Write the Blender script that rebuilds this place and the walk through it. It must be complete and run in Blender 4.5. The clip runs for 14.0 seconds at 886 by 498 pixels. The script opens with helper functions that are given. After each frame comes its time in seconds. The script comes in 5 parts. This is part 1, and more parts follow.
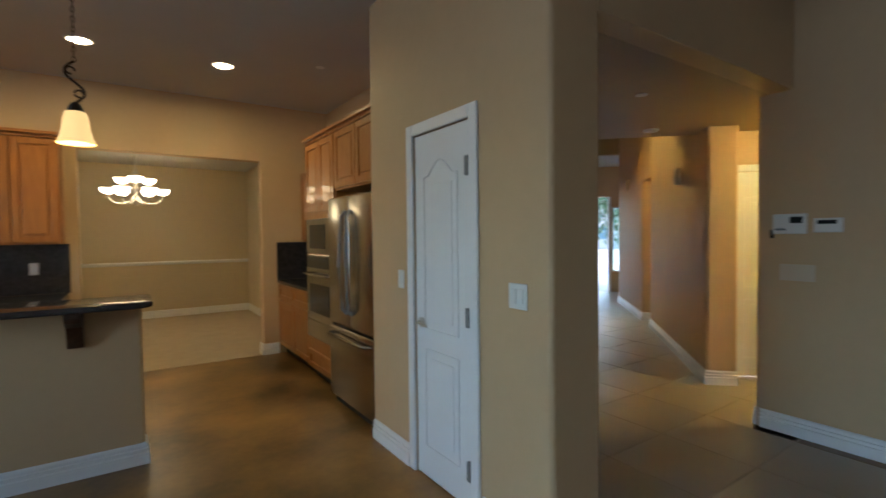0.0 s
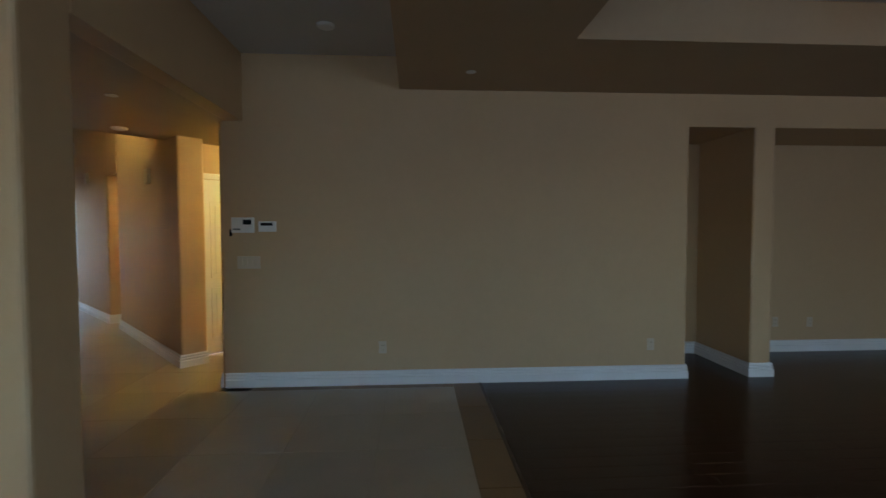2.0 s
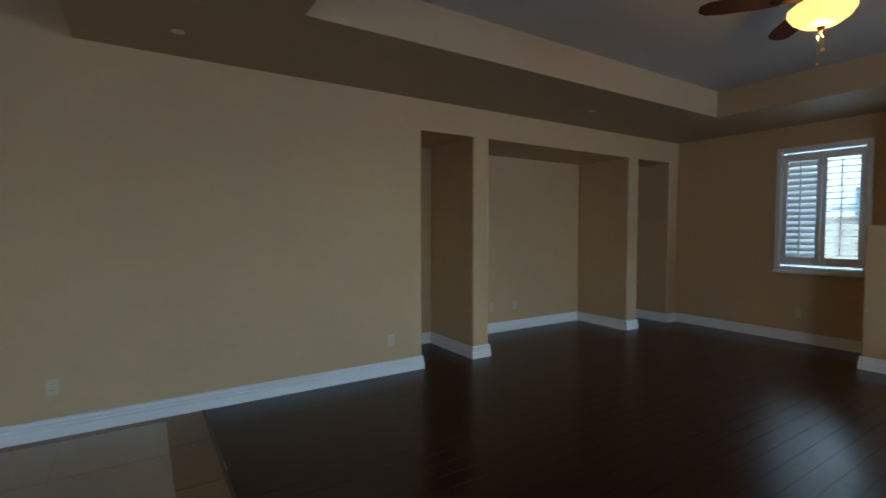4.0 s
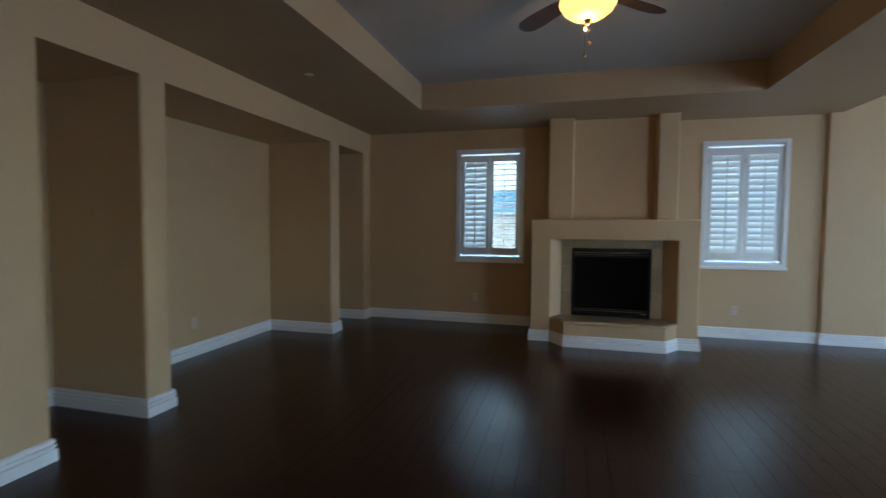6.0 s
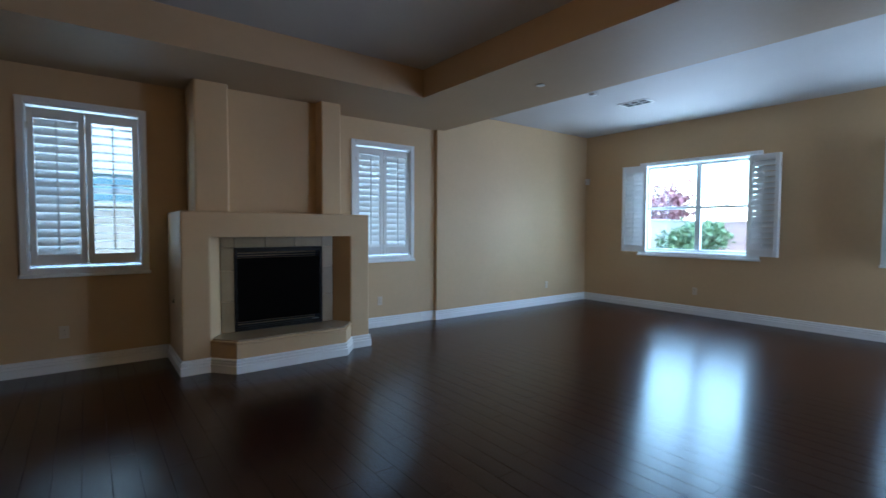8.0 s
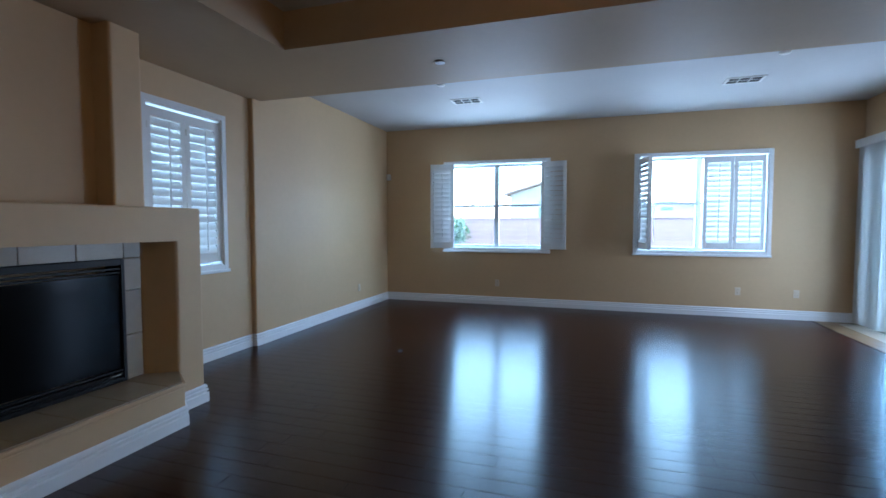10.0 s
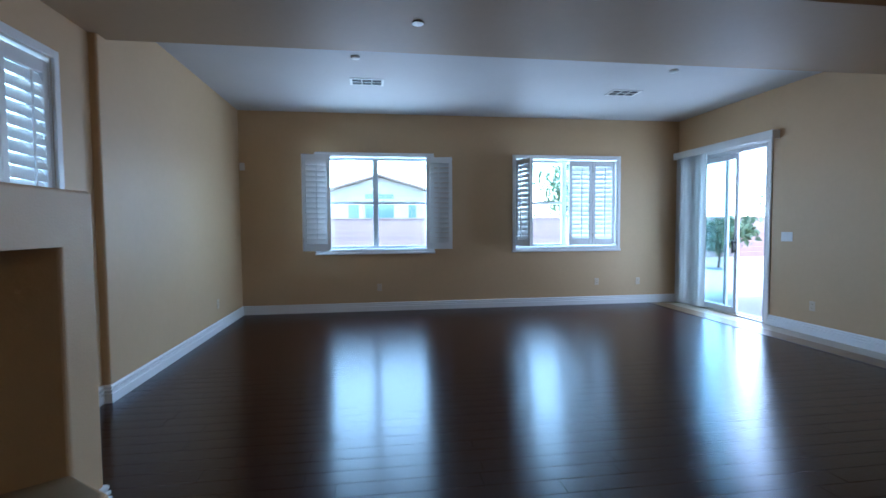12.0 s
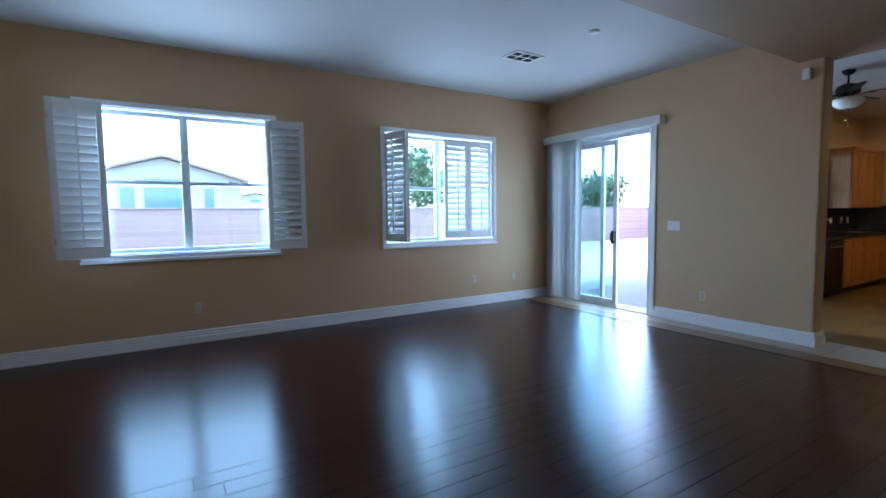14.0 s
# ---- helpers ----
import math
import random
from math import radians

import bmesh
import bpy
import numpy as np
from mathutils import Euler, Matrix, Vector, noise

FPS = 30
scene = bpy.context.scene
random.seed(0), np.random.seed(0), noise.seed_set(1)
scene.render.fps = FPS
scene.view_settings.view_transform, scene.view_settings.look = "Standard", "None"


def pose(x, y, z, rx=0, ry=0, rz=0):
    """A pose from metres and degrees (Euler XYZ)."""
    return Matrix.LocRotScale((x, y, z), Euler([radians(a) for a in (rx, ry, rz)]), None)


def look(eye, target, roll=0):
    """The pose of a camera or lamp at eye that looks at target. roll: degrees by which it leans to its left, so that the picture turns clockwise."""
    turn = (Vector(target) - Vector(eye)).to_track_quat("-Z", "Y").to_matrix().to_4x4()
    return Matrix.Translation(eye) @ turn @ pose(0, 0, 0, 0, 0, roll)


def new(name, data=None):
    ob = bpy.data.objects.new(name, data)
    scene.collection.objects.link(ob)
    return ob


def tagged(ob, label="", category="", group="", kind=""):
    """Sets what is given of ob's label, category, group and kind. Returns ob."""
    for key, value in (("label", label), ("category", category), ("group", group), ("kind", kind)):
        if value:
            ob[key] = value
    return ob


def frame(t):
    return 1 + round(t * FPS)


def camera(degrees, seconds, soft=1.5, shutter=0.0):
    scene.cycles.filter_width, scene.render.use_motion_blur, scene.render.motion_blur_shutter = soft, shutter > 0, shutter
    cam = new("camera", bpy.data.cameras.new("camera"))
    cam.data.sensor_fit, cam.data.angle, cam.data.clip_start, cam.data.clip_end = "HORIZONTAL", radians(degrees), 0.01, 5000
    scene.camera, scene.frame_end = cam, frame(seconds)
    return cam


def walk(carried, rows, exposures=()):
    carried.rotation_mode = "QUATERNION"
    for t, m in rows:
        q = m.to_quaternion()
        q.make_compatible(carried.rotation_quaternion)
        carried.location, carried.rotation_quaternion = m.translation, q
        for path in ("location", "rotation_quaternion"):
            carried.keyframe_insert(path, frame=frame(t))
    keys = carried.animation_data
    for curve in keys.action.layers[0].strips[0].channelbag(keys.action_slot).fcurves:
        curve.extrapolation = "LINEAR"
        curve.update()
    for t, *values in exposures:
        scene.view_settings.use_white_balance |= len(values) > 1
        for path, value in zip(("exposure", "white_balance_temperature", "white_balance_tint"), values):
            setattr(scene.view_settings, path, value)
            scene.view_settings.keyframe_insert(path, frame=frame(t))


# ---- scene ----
cam = camera(86.9, 14.0, 1.5, 0.35)
PATH = [
    (0, (-0.159, 0.461, 1.445), (0.963, 2.116, 1.387), -0.6),
    (0.5, (-0.375, 0.429, 1.452), (1.144, 1.727, 1.375), -0.2),
    (1, (-0.547, 0.326, 1.458), (1.307, 1.073, 1.377), -0.1),
    (1.5, (-0.664, 0.231, 1.458), (1.326, 0.416, 1.378), 0.1),
    (2, (-0.657, 0.252, 1.448), (1.338, 0.133, 1.369), -0.1),
    (2.5, (-0.685, 0.158, 1.48), (1.279, -0.206, 1.384), -0.1),
    (3, (-0.673, 0.092, 1.475), (1.232, -0.511, 1.38), -0.1),
    (5.5, (0.49, -0.211, 1.399), (1.418, -1.98, 1.304), 0.3),
    (6, (0.827, -0.384, 1.402), (1.341, -2.314, 1.3), 0.4),
    (6.5, (1.141, -0.573, 1.343), (1.125, -2.57, 1.248), 0.5),
    (7, (1.412, -0.842, 1.308), (0.908, -2.775, 1.22), 0.4),
    (7.5, (1.726, -1.105, 1.309), (0.832, -2.892, 1.223), 0.4),
    (8, (1.918, -1.474, 1.341), (0.705, -3.062, 1.251), 0.3),
    (8.5, (2.155, -1.908, 1.339), (0.719, -3.297, 1.252), 0.1),
    (9, (2.278, -2.367, 1.356), (0.644, -3.516, 1.266), 0.1),
    (11.5, (1.882, -4.616, 1.361), (-0.113, -4.513, 1.256), -0.3),
    (12, (1.691, -4.903, 1.32), (-0.287, -4.625, 1.222), -0.4),
    (12.5, (1.326, -5.101, 1.341), (-0.616, -4.633, 1.232), -0.6),
    (13, (0.89, -5.23, 1.345), (-1.004, -4.6, 1.219), -0.7),
    (13.5, (0.394, -5.26, 1.346), (-1.406, -4.401, 1.208), -0.7),
    (14, (-0.106, -5.218, 1.32), (-1.806, -4.175, 1.176), -0.7),
]
EXPOSURES = [(0, 4.4, 5950, 10), (0.5, 4.2, 5950, 10), (1.0, 4.1, 5950, 10), (1.5, 4.05, 6000, 10), (3.0, 4.45, 6150, 10), (5.5, 4.8, 6000, 10), (6.5, 4.7, 5850, 10), (8.5, 4.75, 5550, 12), (12.0, 4.55, 5450, 14), (14, 4.4, 5450, 14)]
FAN_GLOW, PENDANT_GLOW, CAN_GLOW, CHAND_GLOW, PASSAGE_GLOW = 0.11, 0.05, 3.6, 0.5, 4.0
walk(cam, [(t, look(eye, target, roll)) for t, eye, target, roll in PATH], EXPOSURES)

# ---- world, sun ----
world = bpy.data.worlds.new("world")
scene.world = world
world.use_nodes = True
sky = world.node_tree.nodes.new("ShaderNodeTexSky")
sky.sky_type, sky.sun_disc = "NISHITA", False
sky.sun_elevation, sky.sun_rotation = radians(69), radians(45)
world.node_tree.links.new(sky.outputs[0], world.node_tree.nodes["Background"].inputs[0])
world.node_tree.nodes["Background"].inputs[1].default_value = 0.09
sun = new("sun", bpy.data.lights.new("sun", "SUN"))
sun.data.energy, sun.data.angle, sun.data.color = 0.32, radians(12), (1, 0.96, 0.9)
sun.matrix_world = look((8, 8, 30), (0, 0, 0))


def skylight(x, y, z, turn, w, h, watts):
    """Daylight of the sky in an opening: a panel of its size just outside the glass."""
    o = new("skylight", bpy.data.lights.new("skylight", "AREA"))
    o.data.shape, o.data.size, o.data.size_y = "RECTANGLE", w, h
    o.data.energy, o.data.color = watts, (0.63, 0.79, 1.0)
    o.matrix_world = pose(x, y, z, -90, 0, turn)


skylight(-5.88, -4.92, 1.67, 90, 1.60, 1.40, 3.2)
skylight(-5.88, -1.81, 1.67, 90, 1.60, 1.40, 3.2)
skylight(-4.64, 0.40, 1.20, 0, 1.55, 2.30, 4.0)
skylight(1.90, -7.20, 1.68, 180, 0.80, 1.40, 0.4)
skylight(-1.27, -7.20, 1.68, 180, 0.80, 1.40, 0.4)
skylight(-3.82, 1.80, 1.58, 90, 1.60, 1.55, 1.2)


# ---- materials ----
def material(name, colour, rough=0.5, vary=0.12, scale=3.0, bump=0.0, bump_scale=60.0, metal=0.0, island=False, rough_vary=0.0, spec=0.5, grain=0.45):
    """Base colour varied by large stains and fine grain, with fine relief."""
    m = bpy.data.materials.new(name)
    m.use_nodes = True
    t = m.node_tree
    b = t.nodes["Principled BSDF"]
    b.inputs["Metallic"].default_value = metal
    b.inputs["Specular IOR Level"].default_value = spec
    co = t.nodes.new("ShaderNodeTexCoord")
    big = t.nodes.new("ShaderNodeTexNoise")
    big.inputs["Scale"].default_value, big.inputs["Detail"].default_value = scale, 5
    fine = t.nodes.new("ShaderNodeTexNoise")
    fine.inputs["Scale"].default_value, fine.inputs["Detail"].default_value = scale * 14, 3
    for n in (big, fine):
        t.links.new(co.outputs["Object"], n.inputs["Vector"])
    add = t.nodes.new("ShaderNodeMath")
    add.operation = "MULTIPLY_ADD"
    t.links.new(fine.outputs["Fac"], add.inputs[0])
    add.inputs[1].default_value = grain
    t.links.new(big.outputs["Fac"], add.inputs[2])
    last = add.outputs[0]
    if island:
        info = t.nodes.new("ShaderNodeObjectInfo")
        mix = t.nodes.new("ShaderNodeMath")
        mix.operation = "MULTIPLY_ADD"
        t.links.new(info.outputs["Random"], mix.inputs[0])
        mix.inputs[1].default_value = 0.5
        t.links.new(last, mix.inputs[2])
        last = mix.outputs[0]
    ramp = t.nodes.new("ShaderNodeMapRange")
    ramp.inputs["From Min"].default_value, ramp.inputs["From Max"].default_value = 0.3 + 0.22 * grain, (1.4 if island else 1.05) - 0.7 * (0.45 - grain)
    ramp.inputs["To Min"].default_value, ramp.inputs["To Max"].default_value = 1 - vary, 1 + vary
    t.links.new(last, ramp.inputs["Value"])
    tint = t.nodes.new("ShaderNodeVectorMath")
    tint.operation = "SCALE"
    tint.inputs[0].default_value = colour
    t.links.new(ramp.outputs[0], tint.inputs["Scale"])
    t.links.new(tint.outputs[0], b.inputs["Base Color"])
    if rough_vary:
        rr = t.nodes.new("ShaderNodeMapRange")
        rr.inputs["From Min"].default_value, rr.inputs["From Max"].default_value = 0.3, 1.1
        rr.inputs["To Min"].default_value, rr.inputs["To Max"].default_value = rough - rough_vary, rough + rough_vary
        t.links.new(add.outputs[0], rr.inputs["Value"])
        t.links.new(rr.outputs[0], b.inputs["Roughness"])
    else:
        b.inputs["Roughness"].default_value = rough
    if bump:
        tex = t.nodes.new("ShaderNodeTexNoise")
        tex.inputs["Scale"].default_value, tex.inputs["Detail"].default_value = bump_scale, 3
        t.links.new(co.outputs["Object"], tex.inputs["Vector"])
        bp = t.nodes.new("ShaderNodeBump")
        bp.inputs["Strength"].default_value, bp.inputs["Distance"].default_value = bump, 0.004
        t.links.new(tex.outputs["Fac"], bp.inputs["Height"])
        t.links.new(bp.outputs[0], b.inputs["Normal"])
    return m


def wood_material(name, dark, light, rough, stretch, scale=6.0, bump=0.15, coat=0.0, rough_vary=0.05, spec=0.5):
    """Grain drawn out along one axis, each board of its own shade."""
    m = bpy.data.materials.new(name)
    m.use_nodes = True
    t = m.node_tree
    b = t.nodes["Principled BSDF"]
    b.inputs["Coat Weight"].default_value = coat
    b.inputs["Specular IOR Level"].default_value = spec
    co = t.nodes.new("ShaderNodeTexCoord")
    info = t.nodes.new("ShaderNodeObjectInfo")
    shift = t.nodes.new("ShaderNodeVectorMath")
    shift.operation = "MULTIPLY_ADD"
    t.links.new(info.outputs["Random"], shift.inputs[0])
    shift.inputs[1].default_value = (17, 23, 31)
    t.links.new(co.outputs["Object"], shift.inputs[2])
    mp = t.nodes.new("ShaderNodeMapping")
    mp.inputs["Scale"].default_value = stretch
    t.links.new(shift.outputs[0], mp.inputs["Vector"])
    n = t.nodes.new("ShaderNodeTexNoise")
    n.inputs["Scale"].default_value, n.inputs["Detail"].default_value, n.inputs["Distortion"].default_value = scale, 6, 0.6
    t.links.new(mp.outputs[0], n.inputs["Vector"])
    mix = t.nodes.new("ShaderNodeMath")
    mix.operation = "MULTIPLY_ADD"
    t.links.new(info.outputs["Random"], mix.inputs[0])
    mix.inputs[1].default_value = 0.12
    t.links.new(n.outputs["Fac"], mix.inputs[2])
    ramp = t.nodes.new("ShaderNodeValToRGB")
    ramp.color_ramp.elements[0].position, ramp.color_ramp.elements[0].color = 0.4, (*dark, 1)
    ramp.color_ramp.elements[1].position, ramp.color_ramp.elements[1].color = 0.95, (*light, 1)
    t.links.new(mix.outputs[0], ramp.inputs[0])
    t.links.new(ramp.outputs[0], b.inputs["Base Color"])
    wear = t.nodes.new("ShaderNodeTexNoise")
    wear.inputs["Scale"].default_value, wear.inputs["Detail"].default_value = 1.7, 5
    place = t.nodes.new("ShaderNodeNewGeometry")
    t.links.new(place.outputs["Position"], wear.inputs["Vector"])
    rr = t.nodes.new("ShaderNodeMapRange")
    rr.inputs["From Min"].default_value, rr.inputs["From Max"].default_value = 0.35, 0.7
    rr.inputs["To Min"].default_value, rr.inputs["To Max"].default_value = rough - rough_vary, rough + rough_vary
    t.links.new(wear.outputs["Fac"], rr.inputs["Value"])
    t.links.new(rr.outputs[0], b.inputs["Roughness"])
    bp = t.nodes.new("ShaderNodeBump")
    bp.inputs["Strength"].default_value, bp.inputs["Distance"].default_value = bump, 0.002
    t.links.new(n.outputs["Fac"], bp.inputs["Height"])
    t.links.new(bp.outputs[0], b.inputs["Normal"])
    return m


def crowned(m, start, width, rise):
    """Rounds each board across its width, as hand-scraped planks are."""
    t = m.node_tree
    place, split = t.nodes.new("ShaderNodeNewGeometry"), t.nodes.new("ShaderNodeSeparateXYZ")
    t.links.new(place.outputs["Position"], split.inputs[0])

    def calc(op, a, b):
        n = t.nodes.new("ShaderNodeMath")
        n.operation = op
        t.links.new(a, n.inputs[0])
        if isinstance(b, float):
            n.inputs[1].default_value = b
        else:
            t.links.new(b, n.inputs[1])
        return n.outputs[0]
    u = calc("SUBTRACT", calc("FRACT", calc("DIVIDE", calc("SUBTRACT", split.outputs[0], start), width), 0.0), 0.5)
    h = calc("MULTIPLY", calc("MULTIPLY", u, u), -4.0 * rise)
    bp = t.nodes.new("ShaderNodeBump")
    bp.inputs["Strength"].default_value, bp.inputs["Distance"].default_value = 1.0, 1.0
    t.links.new(h, bp.inputs["Height"])
    across = t.nodes.new("ShaderNodeCombineXYZ")
    across.inputs[0].default_value = 1.0
    b = t.nodes["Principled BSDF"]
    b.inputs["Anisotropic"].default_value = 0.75
    t.links.new(across.outputs[0], b.inputs["Tangent"])
    t.links.new(bp.outputs[0], b.inputs["Normal"])
    return m


def glowing(name, colour, power):
    m = bpy.data.materials.new(name)
    m.use_nodes = True
    b = m.node_tree.nodes["Principled BSDF"]
    b.inputs["Base Color"].default_value = (*colour, 1)
    b.inputs["Emission Color"].default_value = (*colour, 1)
    b.inputs["Emission Strength"].default_value = power
    m.cycles.emission_sampling = "NONE"
    return m


def lamp(x, y, z, watts, colour=(1.0, 0.77, 0.31)):
    """A lamp's light, set just under its glass."""
    o = new("bulb", bpy.data.lights.new("bulb", "POINT"))
    o.data.energy, o.data.color, o.data.shadow_soft_size = watts, colour, 0.02
    o.location = (x, y, z)


def glass_material(name, colour=(0.9, 1, 0.98)):
    m = bpy.data.materials.new(name)
    m.use_nodes = True
    t = m.node_tree
    out = t.nodes["Material Output"]
    t.nodes.remove(t.nodes["Principled BSDF"])
    clear, shine = t.nodes.new("ShaderNodeBsdfTransparent"), t.nodes.new("ShaderNodeBsdfGlossy")
    mix = t.nodes.new("ShaderNodeMixShader")
    mix.inputs[0].default_value = 0.06
    clear.inputs["Color"].default_value = (*colour, 1)
    shine.inputs["Roughness"].default_value = 0.02
    t.links.new(clear.outputs[0], mix.inputs[1])
    t.links.new(shine.outputs[0], mix.inputs[2])
    t.links.new(mix.outputs[0], out.inputs["Surface"])
    return m


def translucent(m, share):
    """Lets some light through a thin white polymer."""
    t = m.node_tree
    thin, mix = t.nodes.new("ShaderNodeBsdfTranslucent"), t.nodes.new("ShaderNodeMixShader")
    thin.inputs["Color"].default_value = (0.80, 0.80, 0.79, 1)
    mix.inputs[0].default_value = share
    t.links.new(t.nodes["Principled BSDF"].outputs[0], mix.inputs[1])
    t.links.new(thin.outputs[0], mix.inputs[2])
    t.links.new(mix.outputs[0], t.nodes["Material Output"].inputs["Surface"])
    return m


PAINT = material("tan_wall_paint", (0.565, 0.388, 0.212), 0.55, 0.05, 1.2, 0.25, 90)
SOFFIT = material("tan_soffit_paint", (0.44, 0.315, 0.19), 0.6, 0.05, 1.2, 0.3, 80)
CEILING = material("ceiling_paint", (0.53, 0.515, 0.49), 0.7, 0.04, 1.5, 0.35, 70)
TRIM = material("white_trim_paint", (0.80, 0.80, 0.79), 0.35, 0.03, 2.0, 0.05, 40)
SHUTTER = material("white_shutter_paint", (0.80, 0.80, 0.79), 0.35, 0.03, 4.0, 0.03, 40)
SLAT = translucent(material("white_louvre_polymer", (0.80, 0.80, 0.79), 0.35, 0.03, 4.0), 0.28)
PLASTIC = material("white_plastic", (0.75, 0.74, 0.70), 0.35, 0.03, 8.0)
ALMOND = material("almond_plastic", (0.60, 0.50, 0.36), 0.4, 0.03, 8.0)
KITCHEN_FLOOR = material("mottled_stained_floor", (0.22, 0.122, 0.036), 0.36, 0.9, 1.3, 0.05, 30, rough_vary=0.08, grain=0.12)
GREY = material("grey_plastic", (0.18, 0.19, 0.19), 0.3, 0.05, 8.0)
DARK = material("dark_screen", (0.02, 0.025, 0.025), 0.15, 0.05, 8.0)
BLACK = material("black_metal", (0.008, 0.008, 0.008), 0.4, 0.2, 8.0, 0.1, 120, spec=0.2)
FIREGLASS = material("black_fire_glass", (0.004, 0.004, 0.004), 0.12, 0.1, 4.0, spec=0.06)
IRON = material("bronze_iron", (0.03, 0.02, 0.015), 0.4, 0.2, 10.0, 0.1, 150, 0.6)
STEEL = material("stainless_steel", (0.42, 0.40, 0.37), 0.24, 0.06, 2.0, 0.02, 200, 1.0)
BRASS = material("polished_brass", (0.75, 0.55, 0.25), 0.2, 0.05, 10.0, metal=1.0)
NICKEL = material("satin_nickel", (0.62, 0.60, 0.55), 0.28, 0.05, 10.0, metal=1.0)
OAK = wood_material("honey_maple", (0.34, 0.12, 0.020), (0.50, 0.20, 0.042), 0.38, (6, 6, 0.8), 5.0, 0.08, 0.2)
OAK_DARK = wood_material("dark_stained_wood", (0.035, 0.014, 0.006), (0.09, 0.04, 0.018), 0.4, (6, 0.8, 6), 5.0, 0.08)
PLANK = crowned(wood_material("dark_walnut_plank", (0.022, 0.0064, 0.0036), (0.038, 0.0108, 0.0058), 0.245, (9, 0.9, 9), 7.0, 0.0, 0.0, 0.008, 0.36), -5.655, 0.127, 0.00025)
GAP = material("dark_joint", (0.006, 0.004, 0.003), 0.8)
TILE = material("light_stone_tile", (0.40, 0.34, 0.26), 0.33, 0.14, 3.0, 0.08, 30, island=True, rough_vary=0.07)
TILE_BROWN = material("brown_stone_tile", (0.18, 0.105, 0.045), 0.36, 0.28, 3.5, 0.12, 25, island=True, rough_vary=0.08)
GROUT = material("brown_grout", (0.36, 0.305, 0.23), 0.85, 0.1, 20.0, 0.2, 200)
SURROUND = material("tan_marble_tile", (0.31, 0.235, 0.14), 0.3, 0.22, 6.0, 0.05, 40, island=True)
CARPET = material("beige_carpet", (0.45, 0.37, 0.26), 0.95, 0.08, 5.0, 0.6, 400)
GRANITE = material("dark_granite", (0.035, 0.033, 0.036), 0.12, 0.5, 30.0, 0.02, 80)
DINING = material("dining_wall_paint", (0.62, 0.52, 0.34), 0.55, 0.04, 1.2, 0.2, 90)
GLASS = glass_material("window_glass")
TINTED = glass_material("tinted_door_glass", (0.80, 0.89, 0.90))
VINYL = material("white_window_vinyl", (0.62, 0.64, 0.66), 0.35, 0.03, 5.0)
BLIND = material("white_vinyl_blind", (0.72, 0.72, 0.70), 0.45, 0.03, 5.0)
CONCRETE = material("patio_concrete", (0.42, 0.40, 0.37), 0.85, 0.12, 1.5, 0.3, 60)
DIRT = material("desert_gravel", (0.30, 0.25, 0.20), 0.95, 0.2, 0.8, 0.5, 40)
PALE_BLOCK = material("pale_block", (0.30, 0.27, 0.24), 0.9, 0.12, 2.0, 0.4, 50, island=True)
BLOCK = material("pink_block", (0.25, 0.165, 0.15), 0.9, 0.15, 2.0, 0.4, 50, island=True)
STUCCO = material("pale_stucco", (0.36, 0.325, 0.29), 0.9, 0.06, 1.0, 0.4, 60)
ROOF = material("clay_roof_tile", (0.20, 0.145, 0.12), 0.85, 0.2, 2.0, 0.5, 8)
TEAL = material("house_window_glass", (0.09, 0.15, 0.17), 0.1, 0.1, 1.0)
LEAF = material("green_leaf", (0.07, 0.12, 0.05), 0.6, 0.5, 3.0)
LEAF_RED = material("red_leaf", (0.16, 0.05, 0.06), 0.6, 0.4, 3.0)
BARK = material("brown_bark", (0.12, 0.085, 0.06), 0.9, 0.3, 6.0, 0.6, 40)
WARM_GLASS = glowing("lit_amber_glass", (1.0, 0.46, 0.10), FAN_GLOW)
PENDANT_GLASS = glowing("lit_pendant_glass", (1.0, 0.62, 0.24), PENDANT_GLOW)
CAN_GLOW_MAT = glowing("lit_can_lamp", (1.0, 0.78, 0.45), CAN_GLOW)
PASSAGE_MAT = glowing("lit_passage_dome", (1.0, 0.74, 0.24), PASSAGE_GLOW)
CHAND_GLASS = glowing("lit_chandelier_glass", (1.0, 0.80, 0.48), CHAND_GLOW)


# ---- builders ----
def cube(bm, x0, y0, z0, x1, y1, z1, rot=None):
    """Adds a box to bm; rot turns it about its own middle."""
    m = Matrix.Translation(((x0 + x1) / 2, (y0 + y1) / 2, (z0 + z1) / 2))
    if rot is not None:
        m = m @ rot
    return bmesh.ops.create_cube(bm, size=1, matrix=m @ Matrix.Diagonal((abs(x1 - x0), abs(y1 - y0), abs(z1 - z0), 1)))["verts"]


def boxes(*rows):
    bm = bmesh.new()
    for r in rows:
        cube(bm, *r)
    return bm


def bevel(bm, width, segments=2, upright=False, where=None):
    edges = [e for e in bm.edges if not upright or abs((e.verts[0].co - e.verts[1].co).normalized().z) > 0.9]
    if where:
        edges = [e for e in edges if where(e)]
    bmesh.ops.bevel(bm, geom=edges, offset=width, segments=segments, profile=0.5, affect="EDGES", clamp_overlap=True)
    return bm


def tube(bm, a, b, r0, r1=None, sides=12):
    a, b = Vector(a), Vector(b)
    m = Matrix.Translation((a + b) / 2) @ (b - a).to_track_quat("Z", "Y").to_matrix().to_4x4()
    bmesh.ops.create_cone(bm, cap_ends=True, segments=sides, radius1=r0, radius2=r0 if r1 is None else r1, depth=(b - a).length, matrix=m)
    return bm


